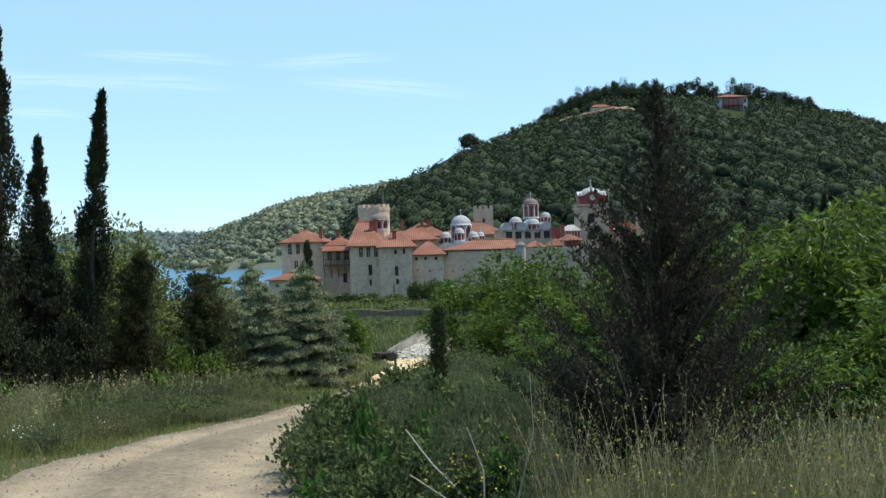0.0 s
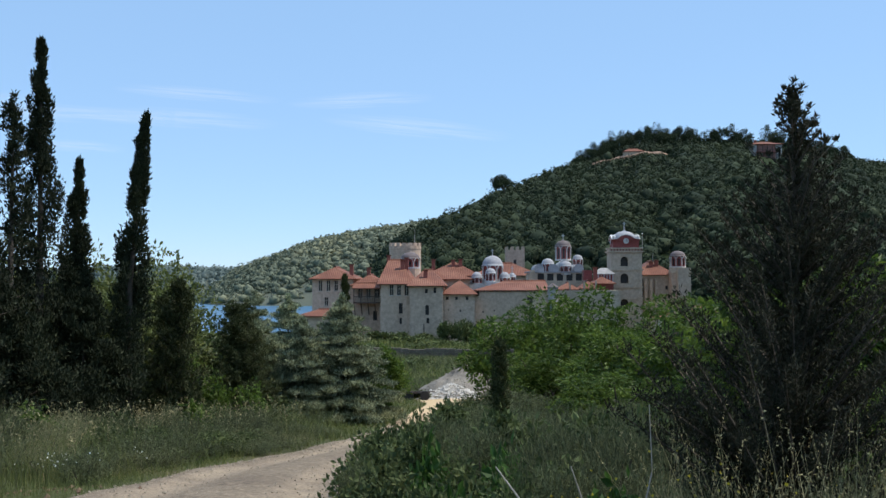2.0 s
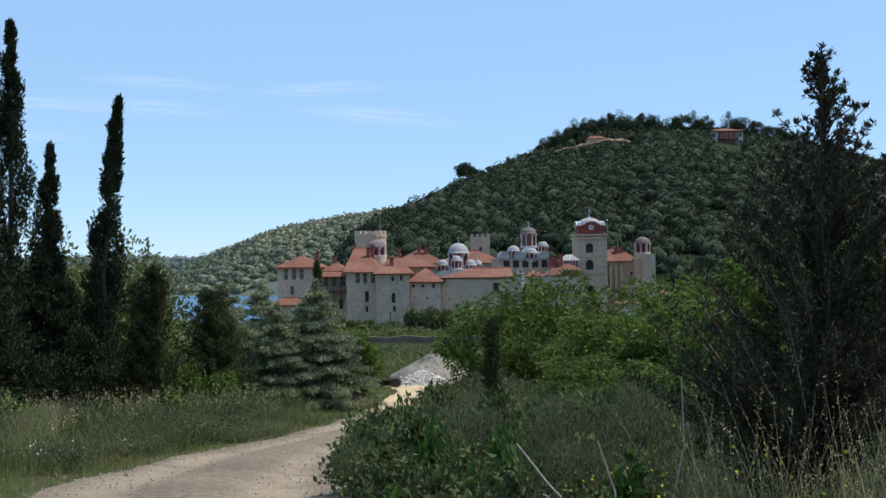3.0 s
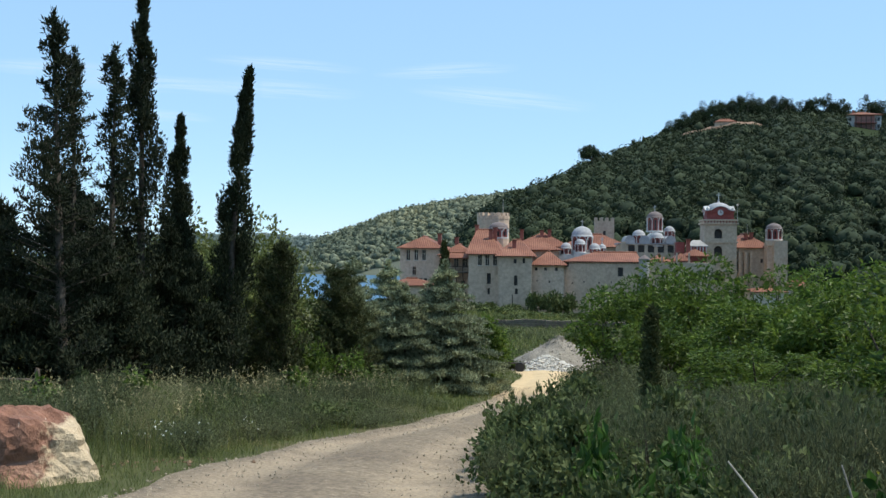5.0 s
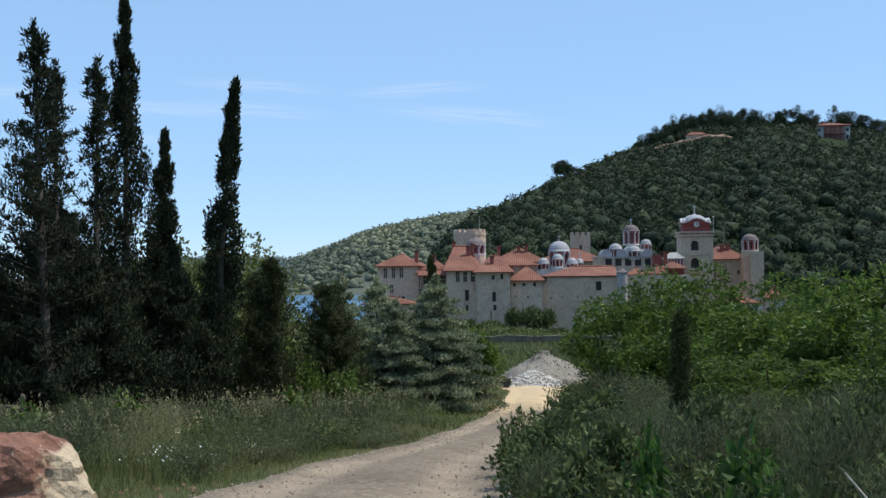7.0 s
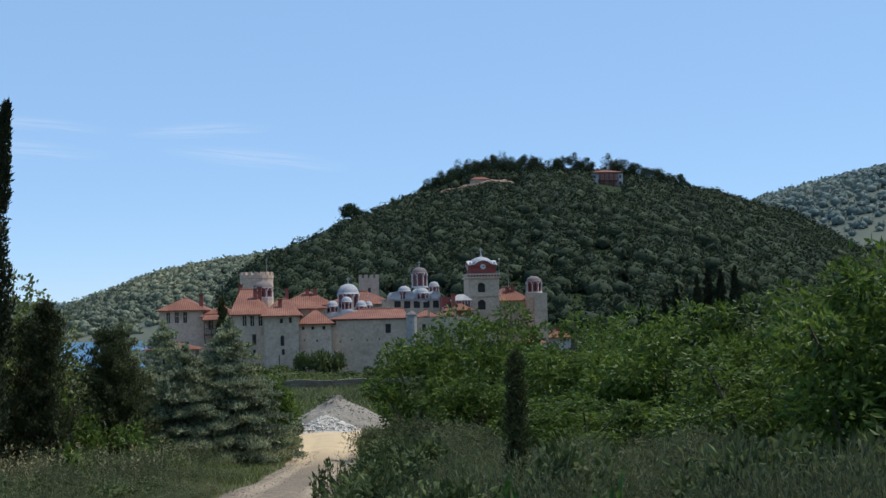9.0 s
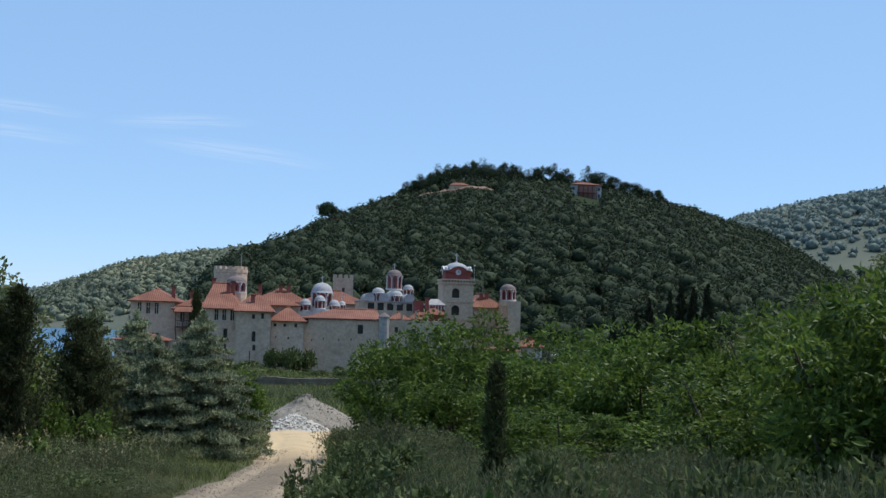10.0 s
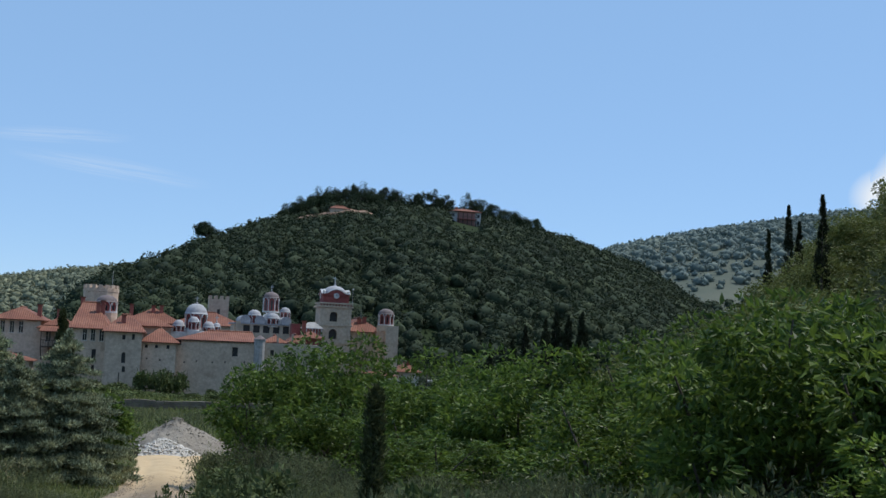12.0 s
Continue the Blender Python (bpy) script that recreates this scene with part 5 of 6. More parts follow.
# ---------------------------------------------------------------- cypresses on the left
def left_cypress(x, y, top, r, ragged, lean=0.0, m=190, per=105, low=0.05, label="tall dark cypress with a ragged bent tip", tip=1.5):
    z = on(x, y)
    crown, wood = cypress_meshes(top - z, r, m, per, ragged, 0.105, lean, low, tip)
    tree_object("cypress", label, "tree", x, y, z, crown, wood, M_L_CYP, "cypresses beside the road")


def left_conifer(x, y, top, r, n, lean):
    z = on(x, y)
    tree_object("cypress", "broad ragged cypress with open side boughs", "tree", x, y, z, *feathery_meshes(top - z, r, n, 32, 0.12, lean, 0.35, 0.85), M_L_CYP, "cypresses beside the road")


left_cypress(-9.6, 29.9, 6.05, 0.42, 0.12, 0.5, 175, 95)
left_cypress(-11.15, 30.4, 4.95, 0.45, 0.25, 0.1, 130)
left_cypress(-11.35, 28.5, 7.75, 0.5, 0.28, 0.0, 180)
left_conifer(-11.75, 25.3, 6.6, 1.75, 120, -0.35)
left_conifer(-11.6, 27.2, 6.2, 1.4, 95, 0.1)
left_conifer(-12.2, 26.6, 6.0, 1.3, 90, 0.0)
left_conifer(-13.5, 26.0, 2.6, 2.0, 100, -0.1)
for _x, _y, _top, _r in ((-8.65, 31.6, 1.75, 0.8), (-10.1, 31.5, 2.0, 0.95), (-9.3, 32.6, 1.3, 0.9)):
    _z = on(_x, _y)
    tree_object("young_cypress", "short brownish-green cypress with soft rising boughs", "tree", _x, _y, _z, *feathery_meshes(_top - _z, _r, 120, 22, 0.12, 0.0, 0.9, 0.6), M_L_JUN, "short cypresses beside the road")
left_cypress(-11.6, 26.6, 1.6, 1.3, 0.3, 0.0, 200, label="dense dark juniper skirt among the cypresses")
left_cypress(-10.4, 29.0, 1.4, 1.1, 0.3, 0.0, 170, label="dense dark juniper skirt among the cypresses")
left_cypress(-13.6, 24.6, 1.9, 1.4, 0.3, 0.0, 200, label="dense dark juniper skirt among the cypresses")

left_cypress(-12.6, 27.6, 2.9, 1.5, 0.3, 0.0, 220, label="dense dark juniper skirt among the cypresses")
left_cypress(-10.9, 29.6, 2.3, 1.0, 0.3, 0.0, 170, label="dense dark juniper skirt among the cypresses")

# ---------------------------------------------------------------- blue spruces and the juniper
for _k, (_x, _y, _top, _r) in enumerate(((-5.05, 39.3, 1.3, 2.35), (-7.35, 42.0, 1.25, 2.1), (-9.1, 44.6, 1.35, 1.9), (-6.25, 38.4, 0.5, 1.75), (-7.4, 39.2, -0.1, 1.6), (-8.4, 41.2, 0.4, 1.6))):
    _z = on(_x, _y)
    tree_object("blue_spruce", "silvery blue-green spruce with layered drooping boughs", "tree", _x, _y, _z, *spruce_meshes(_top - _z, _r), M_L_SPR, "blue spruces beside the road")
_z = on(-8.1, 36.8)
tree_object("juniper", "brownish dark green juniper beside the spruces", "tree", -8.1, 36.8, _z, *feathery_meshes(0.92 - _z, 1.2, 230, 34, 0.10, 0.0, 0.8, 0.5), M_L_JUN)
_z = on(-6.0, 48.3)
tree_object("slim_cypress", "slim dark green cypress rising behind the spruces", "tree", -6.0, 48.3, _z, *cypress_meshes(1.98 - _z, 0.42, 130, 80, 0.12, 0.12), M_L_JUN)
_b = bush_meshes(3.3, 1.9, 4200, 0.13, 0.5)
tree_object("hazel_shrub", "yellow-green leafy shrub beside the spruces", "shrub", -3.95, 43.6, on(-3.95, 43.6), *_b, M_L_WAL)
_b = bush_meshes(2.9, 1.8, 3000, 0.14, 0.5)
tree_object("hazel_shrub", "yellow-green leafy shrub between juniper and cypresses", "shrub", -8.6, 33.6, on(-8.6, 33.6), *_b, M_L_WAL)
tree_object("hazel_shrub", "yellow-green leafy shrub among the cypresses", "shrub", -12.9, 23.0, on(-12.9, 23), *bush_meshes(1.7, 1.4, 1500, 0.15, 0.5), M_L_WAL)

# ---------------------------------------------------------------- conifers right beside the road
_z = on(1.62, 8.45)
tree_object("young_conifer", "dark feathery young cypress standing in the roadside scrub", "tree", 1.62, 8.45, _z,
            *feathery_meshes(3.05 - _z, 1.3, 330, 26, 0.038, 0.0, 0.9, 1.15, airy=0.6), M_L_DARK)
_z = on(-0.15, 17.2)
tree_object("cypress_sapling", "thin dark cypress sapling standing in the scrub", "tree", -0.15, 17.2, _z, *feathery_meshes(0.86 - _z, 0.14, 80, 20, 0.075, 0.0, 1.6, 0.5, airy=0.2), M_L_JUN)


# ---------------------------------------------------------------- roadside scrub
def clear_of_road(x, y, gap=0.15):
    return (np.abs(x - np.interp(y, ROAD_Y, ROAD_X)) > np.interp(y, ROAD_Y, ROAD_W) / 2 + gap) | (np.asarray(y) > 78)


def stalks(x, y, h, width, lean=0.25, segs=3, heads=0, head=0.012):
    """Bent grass stalks; heads: small seed blades near each top."""
    n = len(x)
    z = land(x, y) - 0.04
    a = RNG.random(n) * 6.283
    ben = lean * h * (0.3 + RNG.random(n))
    pts = []
    for k in range(segs + 1):
        f = k / segs
        pts.append(np.stack([x + np.cos(a) * ben * f * f, y + np.sin(a) * ben * f * f, z + h * f * (1 - 0.08 * f)], -1))
    b = RNG.random(n) * 6.283
    side = np.stack([np.cos(b), np.sin(b), 0 * b], -1)
    v = []
    for k, p in enumerate(pts):
        w = (width * (1 - 0.8 * k / segs))[:, None] if np.ndim(width) else width * (1 - 0.8 * k / segs)
        v += [p - side * w / 2, p + side * w / 2]
    v = np.stack(v, 1).reshape(-1, 3)
    base = (np.arange(n) * 2 * (segs + 1))[:, None]
    f = np.concatenate([base + np.array([[2 * k, 2 * k + 1, 2 * k + 3, 2 * k + 2]]) for k in range(segs)])
    out = [(v, f)]
    if heads:
        fr = 0.72 + 0.3 * RNG.random((n, heads))
        p = pts[-2][:, None] * (1 - (fr[..., None] - 0.66) * 3) + pts[-1][:, None] * ((fr[..., None] - 0.66) * 3)
        p = p.reshape(-1, 3)
        out.append(blades(p, RNG.normal(size=p.shape) + [0, 0, 0.8], head * 2.2 * (0.6 + RNG.random(len(p))), head))
    return out


def patch(n, x0, x1, y0, y1, gap=0.15):
    x, y = RNG.uniform(x0, x1, n), RNG.uniform(y0, y1, n)
    ok = clear_of_road(x, y, gap)
    return x[ok], y[ok]


def lumpy(x, y, s=0.6, seed=0.0):
    """A patchiness between 0 and 1 over the plan."""
    return 0.5 + 0.25 * (np.sin(s * x * 1.7 + seed) * np.cos(s * y * 1.3 - seed) + np.sin(s * (x + y) * 0.9 + 2 * seed) + 0.0 * x)


# grass on the left verge, tall weeds behind it
x_, y_ = patch(26000, -17, -3.2, 9, 33, 0.05)
d_ = np.abs(x_ - np.interp(y_, ROAD_Y, ROAD_X)) - np.interp(y_, ROAD_Y, ROAD_W) / 2
x_, y_, d_ = x_[x_ < -3], y_[x_ < -3], d_[x_ < -3]
h_ = (0.16 + 0.5 * smooth01(d_ / 1.6)) * (0.5 + 0.8 * RNG.random(len(x_))) * (0.6 + 0.8 * lumpy(x_, y_))
scatter("verge_grass", "rough green grass and weeds along the road verge", "grass", stalks(x_, y_, h_ * (1 - 0.55 * np.exp(-((x_ + 7.2) / 2.2) ** 2 - ((y_ - 15.5) / 2.6) ** 2)), 0.011, 0.5, 2), M_L_GRASS)
x_, y_ = patch(4200, -16, -4.6, 17, 33, 0.9)
h_ = (0.55 + 0.6 * RNG.random(len(x_))) * (0.55 + 0.7 * lumpy(x_, y_, 0.8, 1.0))
scatter("tall_weeds", "tall grey-green weeds with purplish seed heads", "weeds", stalks(x_, y_, h_, 0.009, 0.3, 3, 5, 0.022), M_L_GREY)
x_, y_ = patch(420, -13, -5.0, 19, 31, 1.2)
scatter("dry_weeds", "dry brown seed stalks among the weeds", "weeds", stalks(x_, y_, 0.9 + 0.45 * RNG.random(len(x_)), 0.007, 0.3, 3, 7, 0.025), M_L_DRY)
x_, y_ = patch(16000, -10.5, -4.6, 13, 23, -0.05)
x_, y_ = x_[x_ < -4.6], y_[x_ < -4.6]
scatter("short_grass", "short fine green and straw grass at the road edge", "grass", stalks(x_, y_, 0.06 + 0.17 * RNG.random(len(x_)), 0.007, 0.6, 2), M_L_GRASS)
x_, y_ = patch(15000, -8.5, 4, 25, 72, 0.05)
h_ = 0.25 + 0.45 * RNG.random(len(x_)) * lumpy(x_, y_)
scatter("far_verge_grass", "yellow-green grass along the farther road verges", "grass", stalks(x_, y_, h_ * (0.5 + 0.5 * smooth01((np.abs(x_ + 3)) / 3)), 0.035, 0.4, 2), M_L_GRASS)
x_, y_ = patch(22000, -16, 18, 74, 157, 0)
h_ = 0.35 + 0.9 * RNG.random(len(x_)) * lumpy(x_, y_, 0.12)
scatter("field_grass", "green field grass below the monastery walls", "grass", stalks(x_, y_, h_, 0.12, 0.5, 2), M_L_GRASS)
x_, y_ = patch(14000, -12, 9, 77, 120, 0)
h_ = 0.4 + 0.8 * RNG.random(len(x_)) * lumpy(x_, y_, 0.25, 2.0)
scatter("field_weeds", "brownish green weeds in the field behind the heap", "weeds", stalks(x_, y_, h_, 0.06, 0.5, 2), M_L_GREY)
x_, y_ = patch(13000, -2.5, 9, 5.5, 36, 0.1)
x_, y_ = x_[x_ > np.interp(y_, ROAD_Y, ROAD_X)], y_[x_ > np.interp(y_, ROAD_Y, ROAD_X)]
scatter("bank_grass", "green grass between the roadside shrubs", "grass", stalks(x_, y_, (0.15 + 0.35 * RNG.random(len(x_))), 0.012, 0.5, 2), M_L_GRASS)
# dry straw-coloured weeds in front of the young conifer
x_, y_ = patch(1100, -0.2, 4.6, 5.9, 8.6)
ok_ = x_ > 0.62 + 0.12 * (7.5 - y_)
x_, y_ = x_[ok_], y_[ok_]
h_ = 0.8 + 0.85 * RNG.random(len(x_)) * (0.5 + 0.5 * lumpy(x_, y_, 2.0))
scatter("straw_weeds", "dry straw-coloured weeds with fine seed heads", "weeds", stalks(x_, y_, h_, 0.0055, 0.25, 3, 6, 0.008), M_L_DRY)
x_, y_ = patch(420, -0.3, 4.8, 5.9, 9.0)
scatter("yellow_flowers", "small yellow flowers on thin stems", "flowers", [blades(np.stack([x_, y_, land(x_, y_) + 0.5 + 0.5 * RNG.random(len(x_))], -1), RNG.normal(size=(len(x_), 3)), 0.022, 0.022)], M_L_YEL)
x_, y_ = patch(80, -7.8, -5.8, 17.6, 20.0, 0.3)
k_ = lumpy(x_, y_, 2.6) > 0.5
x_, y_ = x_[k_], y_[k_]
scatter("white_daisies", "white daisies in the verge grass", "flowers", [blades(np.stack([x_, y_, land(x_, y_) + 0.32 + 0.22 * RNG.random(len(x_))], -1), RNG.normal(size=(len(x_), 3)) + [0, -0.6, 0], 0.035, 0.03)], M_L_WHITE)

BUSHES = {
    "bramble": (M_L_BUSH, [bush_meshes(1.0, 1.4, 1350, 0.085, 0.65, 0.2) for _ in range(2)]),
    "wormwood_shrub": (M_L_GREY, [bush_meshes(1.0, 1.4, 4600, 0.06, 0.16, 0.9, 22) for _ in range(2)]),
    "broadleaf_herb": (M_L_BROAD, [bush_meshes(1.0, 1.2, 300, 0.17, 0.55, -0.1, 16, 9) for _ in range(2)]),
    "olive_shrub": (M_L_GREY, [bush_meshes(1.0, 1.4, 4200, 0.06, 0.3, 0.5, 20) for _ in range(2)]),
    "hay_shrub": (M_L_HAY, [bush_meshes(1.0, 1.4, 8000, 0.038, 0.16, 0.9, 26) for _ in range(2)]),
    "thistle": (M_L_BUSH, [bush_meshes(1.0, 0.5, 240, 0.10, 0.55, 0.6, 8, 8)]),
    "scrub_bush": (M_L_BUSH, [bush_meshes(1.0, 1.4, 800, 0.17, 0.55, 0.2)]),
}
_mesh = {k: [(mesh_np("foliage", *c, m), mesh_np("stem", *join(w), M_BARK, True)) for c, w in v] for k, (m, v) in BUSHES.items()}
LABELS = {"hay_shrub": "pale olive fine-stemmed weed clump with straw tips", "bramble": "dusty green bramble bush at the roadside", "wormwood_shrub": "grey-green feathery wormwood shrub", "broadleaf_herb": "lush dark green broad-leaved plant in the scrub",
          "olive_shrub": "silvery olive-green shrub in the roadside scrub", "thistle": "upright dark green leafy weed at the road edge", "scrub_bush": "dark green bush at the foot of the walls"}
_count = [0]


def bush(kind, x, y, h, w):
    _count[0] += 1
    t = thing(kind, LABELS[kind], "shrub", x, y, on(x, y) - 0.03, group=kind.replace("_", " ") + " patches")
    fol, stem = _mesh[kind][_count[0] % len(_mesh[kind])]
    part("foliage", fol, None, t)
    part("stem", stem, None, t)
    t.rotation_euler, t.scale = (0, 0, _count[0] * 2.1), (w / 1.4, w / 1.4, h)


# the edge of the scrub along the road
for _x, _y, _h, _w in ((-0.6, 9.6, 0.85, 1.0), (-0.25, 8.7, 0.7, 0.9), (-0.95, 10.8, 0.95, 1.1), (-1.25, 12.2, 1.0, 1.2), (-1.5, 13.5, 1.1, 1.2), (-1.75, 15.0, 1.15, 1.3), (-1.8, 16.4, 1.2, 1.3), (-1.9, 17.8, 1.15, 1.3), (-1.2, 14.4, 1.2, 1.3), (-0.6, 12.0, 1.0, 1.1), (-0.9, 19.5, 1.2, 1.6), (0.0, 10.6, 1.0, 1.1), (0.7, 12.7, 1.3, 1.3), (1.5, 13.4, 1.35, 1.4), (-0.2, 14.7, 1.3, 1.3), (1.9, 12.2, 1.3, 1.3), (2.8, 11.6, 1.3, 1.4),
                       (-2.0, 19.0, 0.8, 1.3), (-0.5, 8.6, 0.8, 1.2), (-0.8, 10.2, 0.8, 1.2), (0.1, 9.2, 0.7, 1.2), (-1.2, 13.6, 0.7, 1.3), (-1.6, 21.0, 0.9, 1.4), (-1.2, 24.0, 0.9, 1.6), (-1.0, 27.5, 1.0, 1.8), (-0.6, 31.0, 1.1, 2.0)):
    bush("bramble", _x, _y, _h, _w)
for _x, _y, _h, _w in ((-1.1, 16.4, 1.3, 1.5), (-0.4, 13.9, 1.15, 1.4), (-0.3, 15.8, 1.25, 1.5), (0.3, 10.2, 0.95, 1.2), (-1.7, 14.2, 1.0, 1.0), (-1.0, 11.6, 0.8, 0.9), (0.62, 10.9, 1.45, 1.5), (0.25, 11.6, 1.35, 1.4), (1.1, 11.8, 1.4, 1.5), (0.3, 7.6, 0.7, 1.0), (-0.1, 7.9, 0.6, 0.9), (0.6, 12.5, 1.0, 1.6), (1.2, 14.2, 1.15, 1.8), (0.2, 14.8, 1.0, 1.6), (0.9, 16.6, 1.1, 1.9), (2.0, 16.4, 1.3, 2.0), (-0.6, 16.2, 0.9, 1.6), (0.4, 18.8, 1.0, 1.8), (1.8, 19.0, 1.2, 2.0), (1.4, 11.4, 1.0, 1.6),
                       (2.3, 12.8, 1.15, 1.7), (0.3, 11.0, 0.85, 1.4), (0.9, 10.0, 0.95, 1.5), (-0.9, 18.6, 0.8, 1.5), (0.2, 22, 1.0, 1.9), (1.6, 22, 1.1, 2.0), (-0.2, 26, 1.0, 2.0)):
    bush("wormwood_shrub", _x, _y, _h, _w)
for _x, _y, _h, _w in ((1.1, 6.8, 0.95, 1.1), (1.8, 6.9, 1.0, 1.1), (2.5, 6.7, 0.95, 1.1), (3.2, 6.9, 1.0, 1.2), (3.9, 7.2, 1.05, 1.2), (0.9, 7.7, 0.95, 1.1), (1.6, 7.6, 1.05, 1.1), (2.6, 7.7, 1.05, 1.2), (3.5, 7.9, 1.1, 1.2), (4.5, 7.9, 1.1, 1.2)):
    bush("hay_shrub", _x, _y, _h * 1.25, _w)
    bush("hay_shrub", _x + 0.35, _y - 0.3, _h * 0.95, _w)
for _x, _y, _h, _w in ((2.9, 14.2, 1.5, 1.9), (3.0, 17.5, 1.5, 2.0), (4.2, 17.8, 1.5, 2.0), (2.4, 10.4, 1.2, 1.5), (3.3, 9.4, 1.1, 1.5), (4.3, 9.6, 1.2, 1.6), (5.4, 9.8, 1.3, 1.7), (3.2, 20.5, 1.3, 2.0), (0.8, 30, 1.3, 2.2), (2.2, 29, 1.2, 2.2), (0.6, 35, 1.5, 2.4), (-0.2, 42, 1.6, 2.4), (1.2, 46, 1.8, 2.6)):
    bush("olive_shrub", _x, _y, _h, _w)
for _x, _y, _h, _w in ((-0.95, 13.0, 1.25, 0.75), (-0.2, 12.8, 1.1, 0.8), (0.45, 9.2, 0.85, 0.7), (-0.75, 11.2, 0.95, 0.8), (-0.25, 11.8, 0.8, 0.8), (0.15, 12.4, 0.75, 0.8), (-1.05, 12.4, 0.85, 0.7), (0.6, 13.4, 0.8, 0.9), (-0.2, 13.4, 0.75, 0.9), (-1.4, 11.4, 0.75, 0.6), (0.4, 8.2, 0.55, 0.8), (-0.5, 14.6, 0.8, 0.9)):
    bush("broadleaf_herb", _x, _y, _h, _w)
for _x, _y, _h, _w in ((-2.35, 20.3, 1.0, 0.9), (-2.3, 24.6, 1.0, 0.9), (-1.7, 22.8, 1.2, 0.7), (-1.4, 20.8, 1.2, 0.7), (-1.1, 22.0, 1.3, 0.6), (-2.0, 24.0, 1.0, 0.6)):
    bush("thistle", _x, _y, _h, _w)
for _x, _y, _h, _w in ((-9.3, 23.0, 1.4, 1.5), (-11.4, 22.4, 1.3, 1.5), (-7.4, 27.0, 1.2, 1.5), (-6.3, 26.0, 0.8, 1.1), (-8.3, 25.2, 1.3, 1.4), (-10.3, 24.6, 1.5, 1.5)):
    bush("olive_shrub", _x, _y, _h, _w)
# left verge bushes below the cypresses
for _k in range(150):
    _x, _y = -4.6 - 10 * RNG.random(), 18.5 + 12.5 * RNG.random()
    if _x > np.interp(_y, ROAD_Y, ROAD_X) - np.interp(_y, ROAD_Y, ROAD_W) / 2 - 0.7 or (_x < -6.9 and _y < 19.5):
        continue
    bush(("wormwood_shrub", "olive_shrub", "hay_shrub", "bramble", "wormwood_shrub")[_k % 5], _x, _y, 0.45 + 0.95 * RNG.random() * smooth01((np.interp(_y, ROAD_Y, ROAD_X) - 1.6 - _x) / 2.5), 1.0 + 0.9 * RNG.random())
for _k in range(14):
    bush("bramble", -6.8 - 3.5 * RNG.random() + 0.02 * _k, 31 + 1.15 * _k, 0.8 + 0.5 * RNG.random(), 1.6 + 0.6 * RNG.random())
# bushes at the foot of the walls and in the field
for _x, _y, _h, _w in ((-2.0, 153, 3.9, 3.6), (-4.0, 153.5, 3.6, 3.2), (0.3, 154, 3.7, 3.0), (-7.5, 154, 1.5, 3.6), (4.6, 157, 1.4, 1.6), (-10.5, 154, 1.7, 3.4), (9.0, 150, 4.0, 6.0), (12.0, 150, 5.4, 7.0), (15, 151, 4.6, 6.0), (-6.0, 152, 1.0, 4.0),
                       (10.2, 140, 3.6, 5.0), (20.5, 150, 3.8, 6), (26, 158, 2.4, 5), (-13, 150, 2, 5), (-17, 150, 2, 5), (33, 165, 2.5, 6), (40, 168, 3, 7), (3.2, 82, 1.6, 2.4), (4.4, 86, 2.2, 3.0), (6.5, 95, 2.4, 3.6), (9, 105, 2.8, 4.5), (-6.0, 68, 0.7, 1.6), (-3.9, 70.8, 0.8, 1.3), (-12, 128, 1.2, 5), (-7, 134, 1.0, 5), (-2, 127, 0.9, 4.5), (3, 133, 1.1, 5), (7, 128, 1.4, 5), (-4, 142, 1.1, 5), (1, 144, 1.2, 5), (5, 146, 1.6, 5), (-9, 144, 1.4, 5), (-1, 98, 0.8, 3.5), (-6, 104, 0.9, 4), (3, 108, 1.0, 4)):
    bush("scrub_bush", _x, _y, _h, _w)
for _x, _y, _h in ((-9.4, 23.5, 1.5), (-7.4, 28.6, 1.3), (-10.8, 22.2, 1.3), (-7.0, 33.5, 1.8)):
    tree_object("hazel_sprig", "bright green leafy sapling among the weeds", "shrub", _x, _y, on(_x, _y), *bush_meshes(_h, _h * 0.8, 420, 0.14, 0.5, -0.1, 10), M_L_WAL, "leafy saplings in the weeds")
_z = on(-16.2, 31)
tree_object("broom_bush", "yellow flowering broom bush behind the weeds", "shrub", -16.2, 31, _z, *bush_meshes(3.0, 2.2, 1500, 0.12, 0.4, 0.4), M_L_YEL)


def dead_branch(x, y, pts, r=0.014):
    t = thing("dead_branch", "bleached bare dead branch sticking out of the scrub", "branch", x, y, on(x, y), group="dead branches in the scrub")
    part("wood", mesh_np("wood", *join([limb(a, b, r * (1 - 0.25 * k), r * (0.75 - 0.22 * k), 6) for k, (a, b) in enumerate(zip(pts, pts[1:]))]), M_TWIG, True), None, t)


dead_branch(0.42, 8.1, ((0, 0, 0.2), (0.13, 0, 0.72), (0.19, 0.05, 0.95), (0.17, 0.02, 1.38)), 0.009)
dead_branch(0.05, 9.1, ((0.1, 0, 0.3), (-0.2, 0, 0.62), (-0.42, 0.1, 0.9)), 0.011)
dead_branch(0.25, 8.6, ((0, 0, 0.2), (0.0, 0.05, 0.6), (-0.12, 0.0, 0.95)), 0.009)
dead_branch(0.3, 7.9, ((0, 0, 0.25), (-0.3, 0.1, 0.5), (-0.6, 0.05, 0.72)), 0.008)

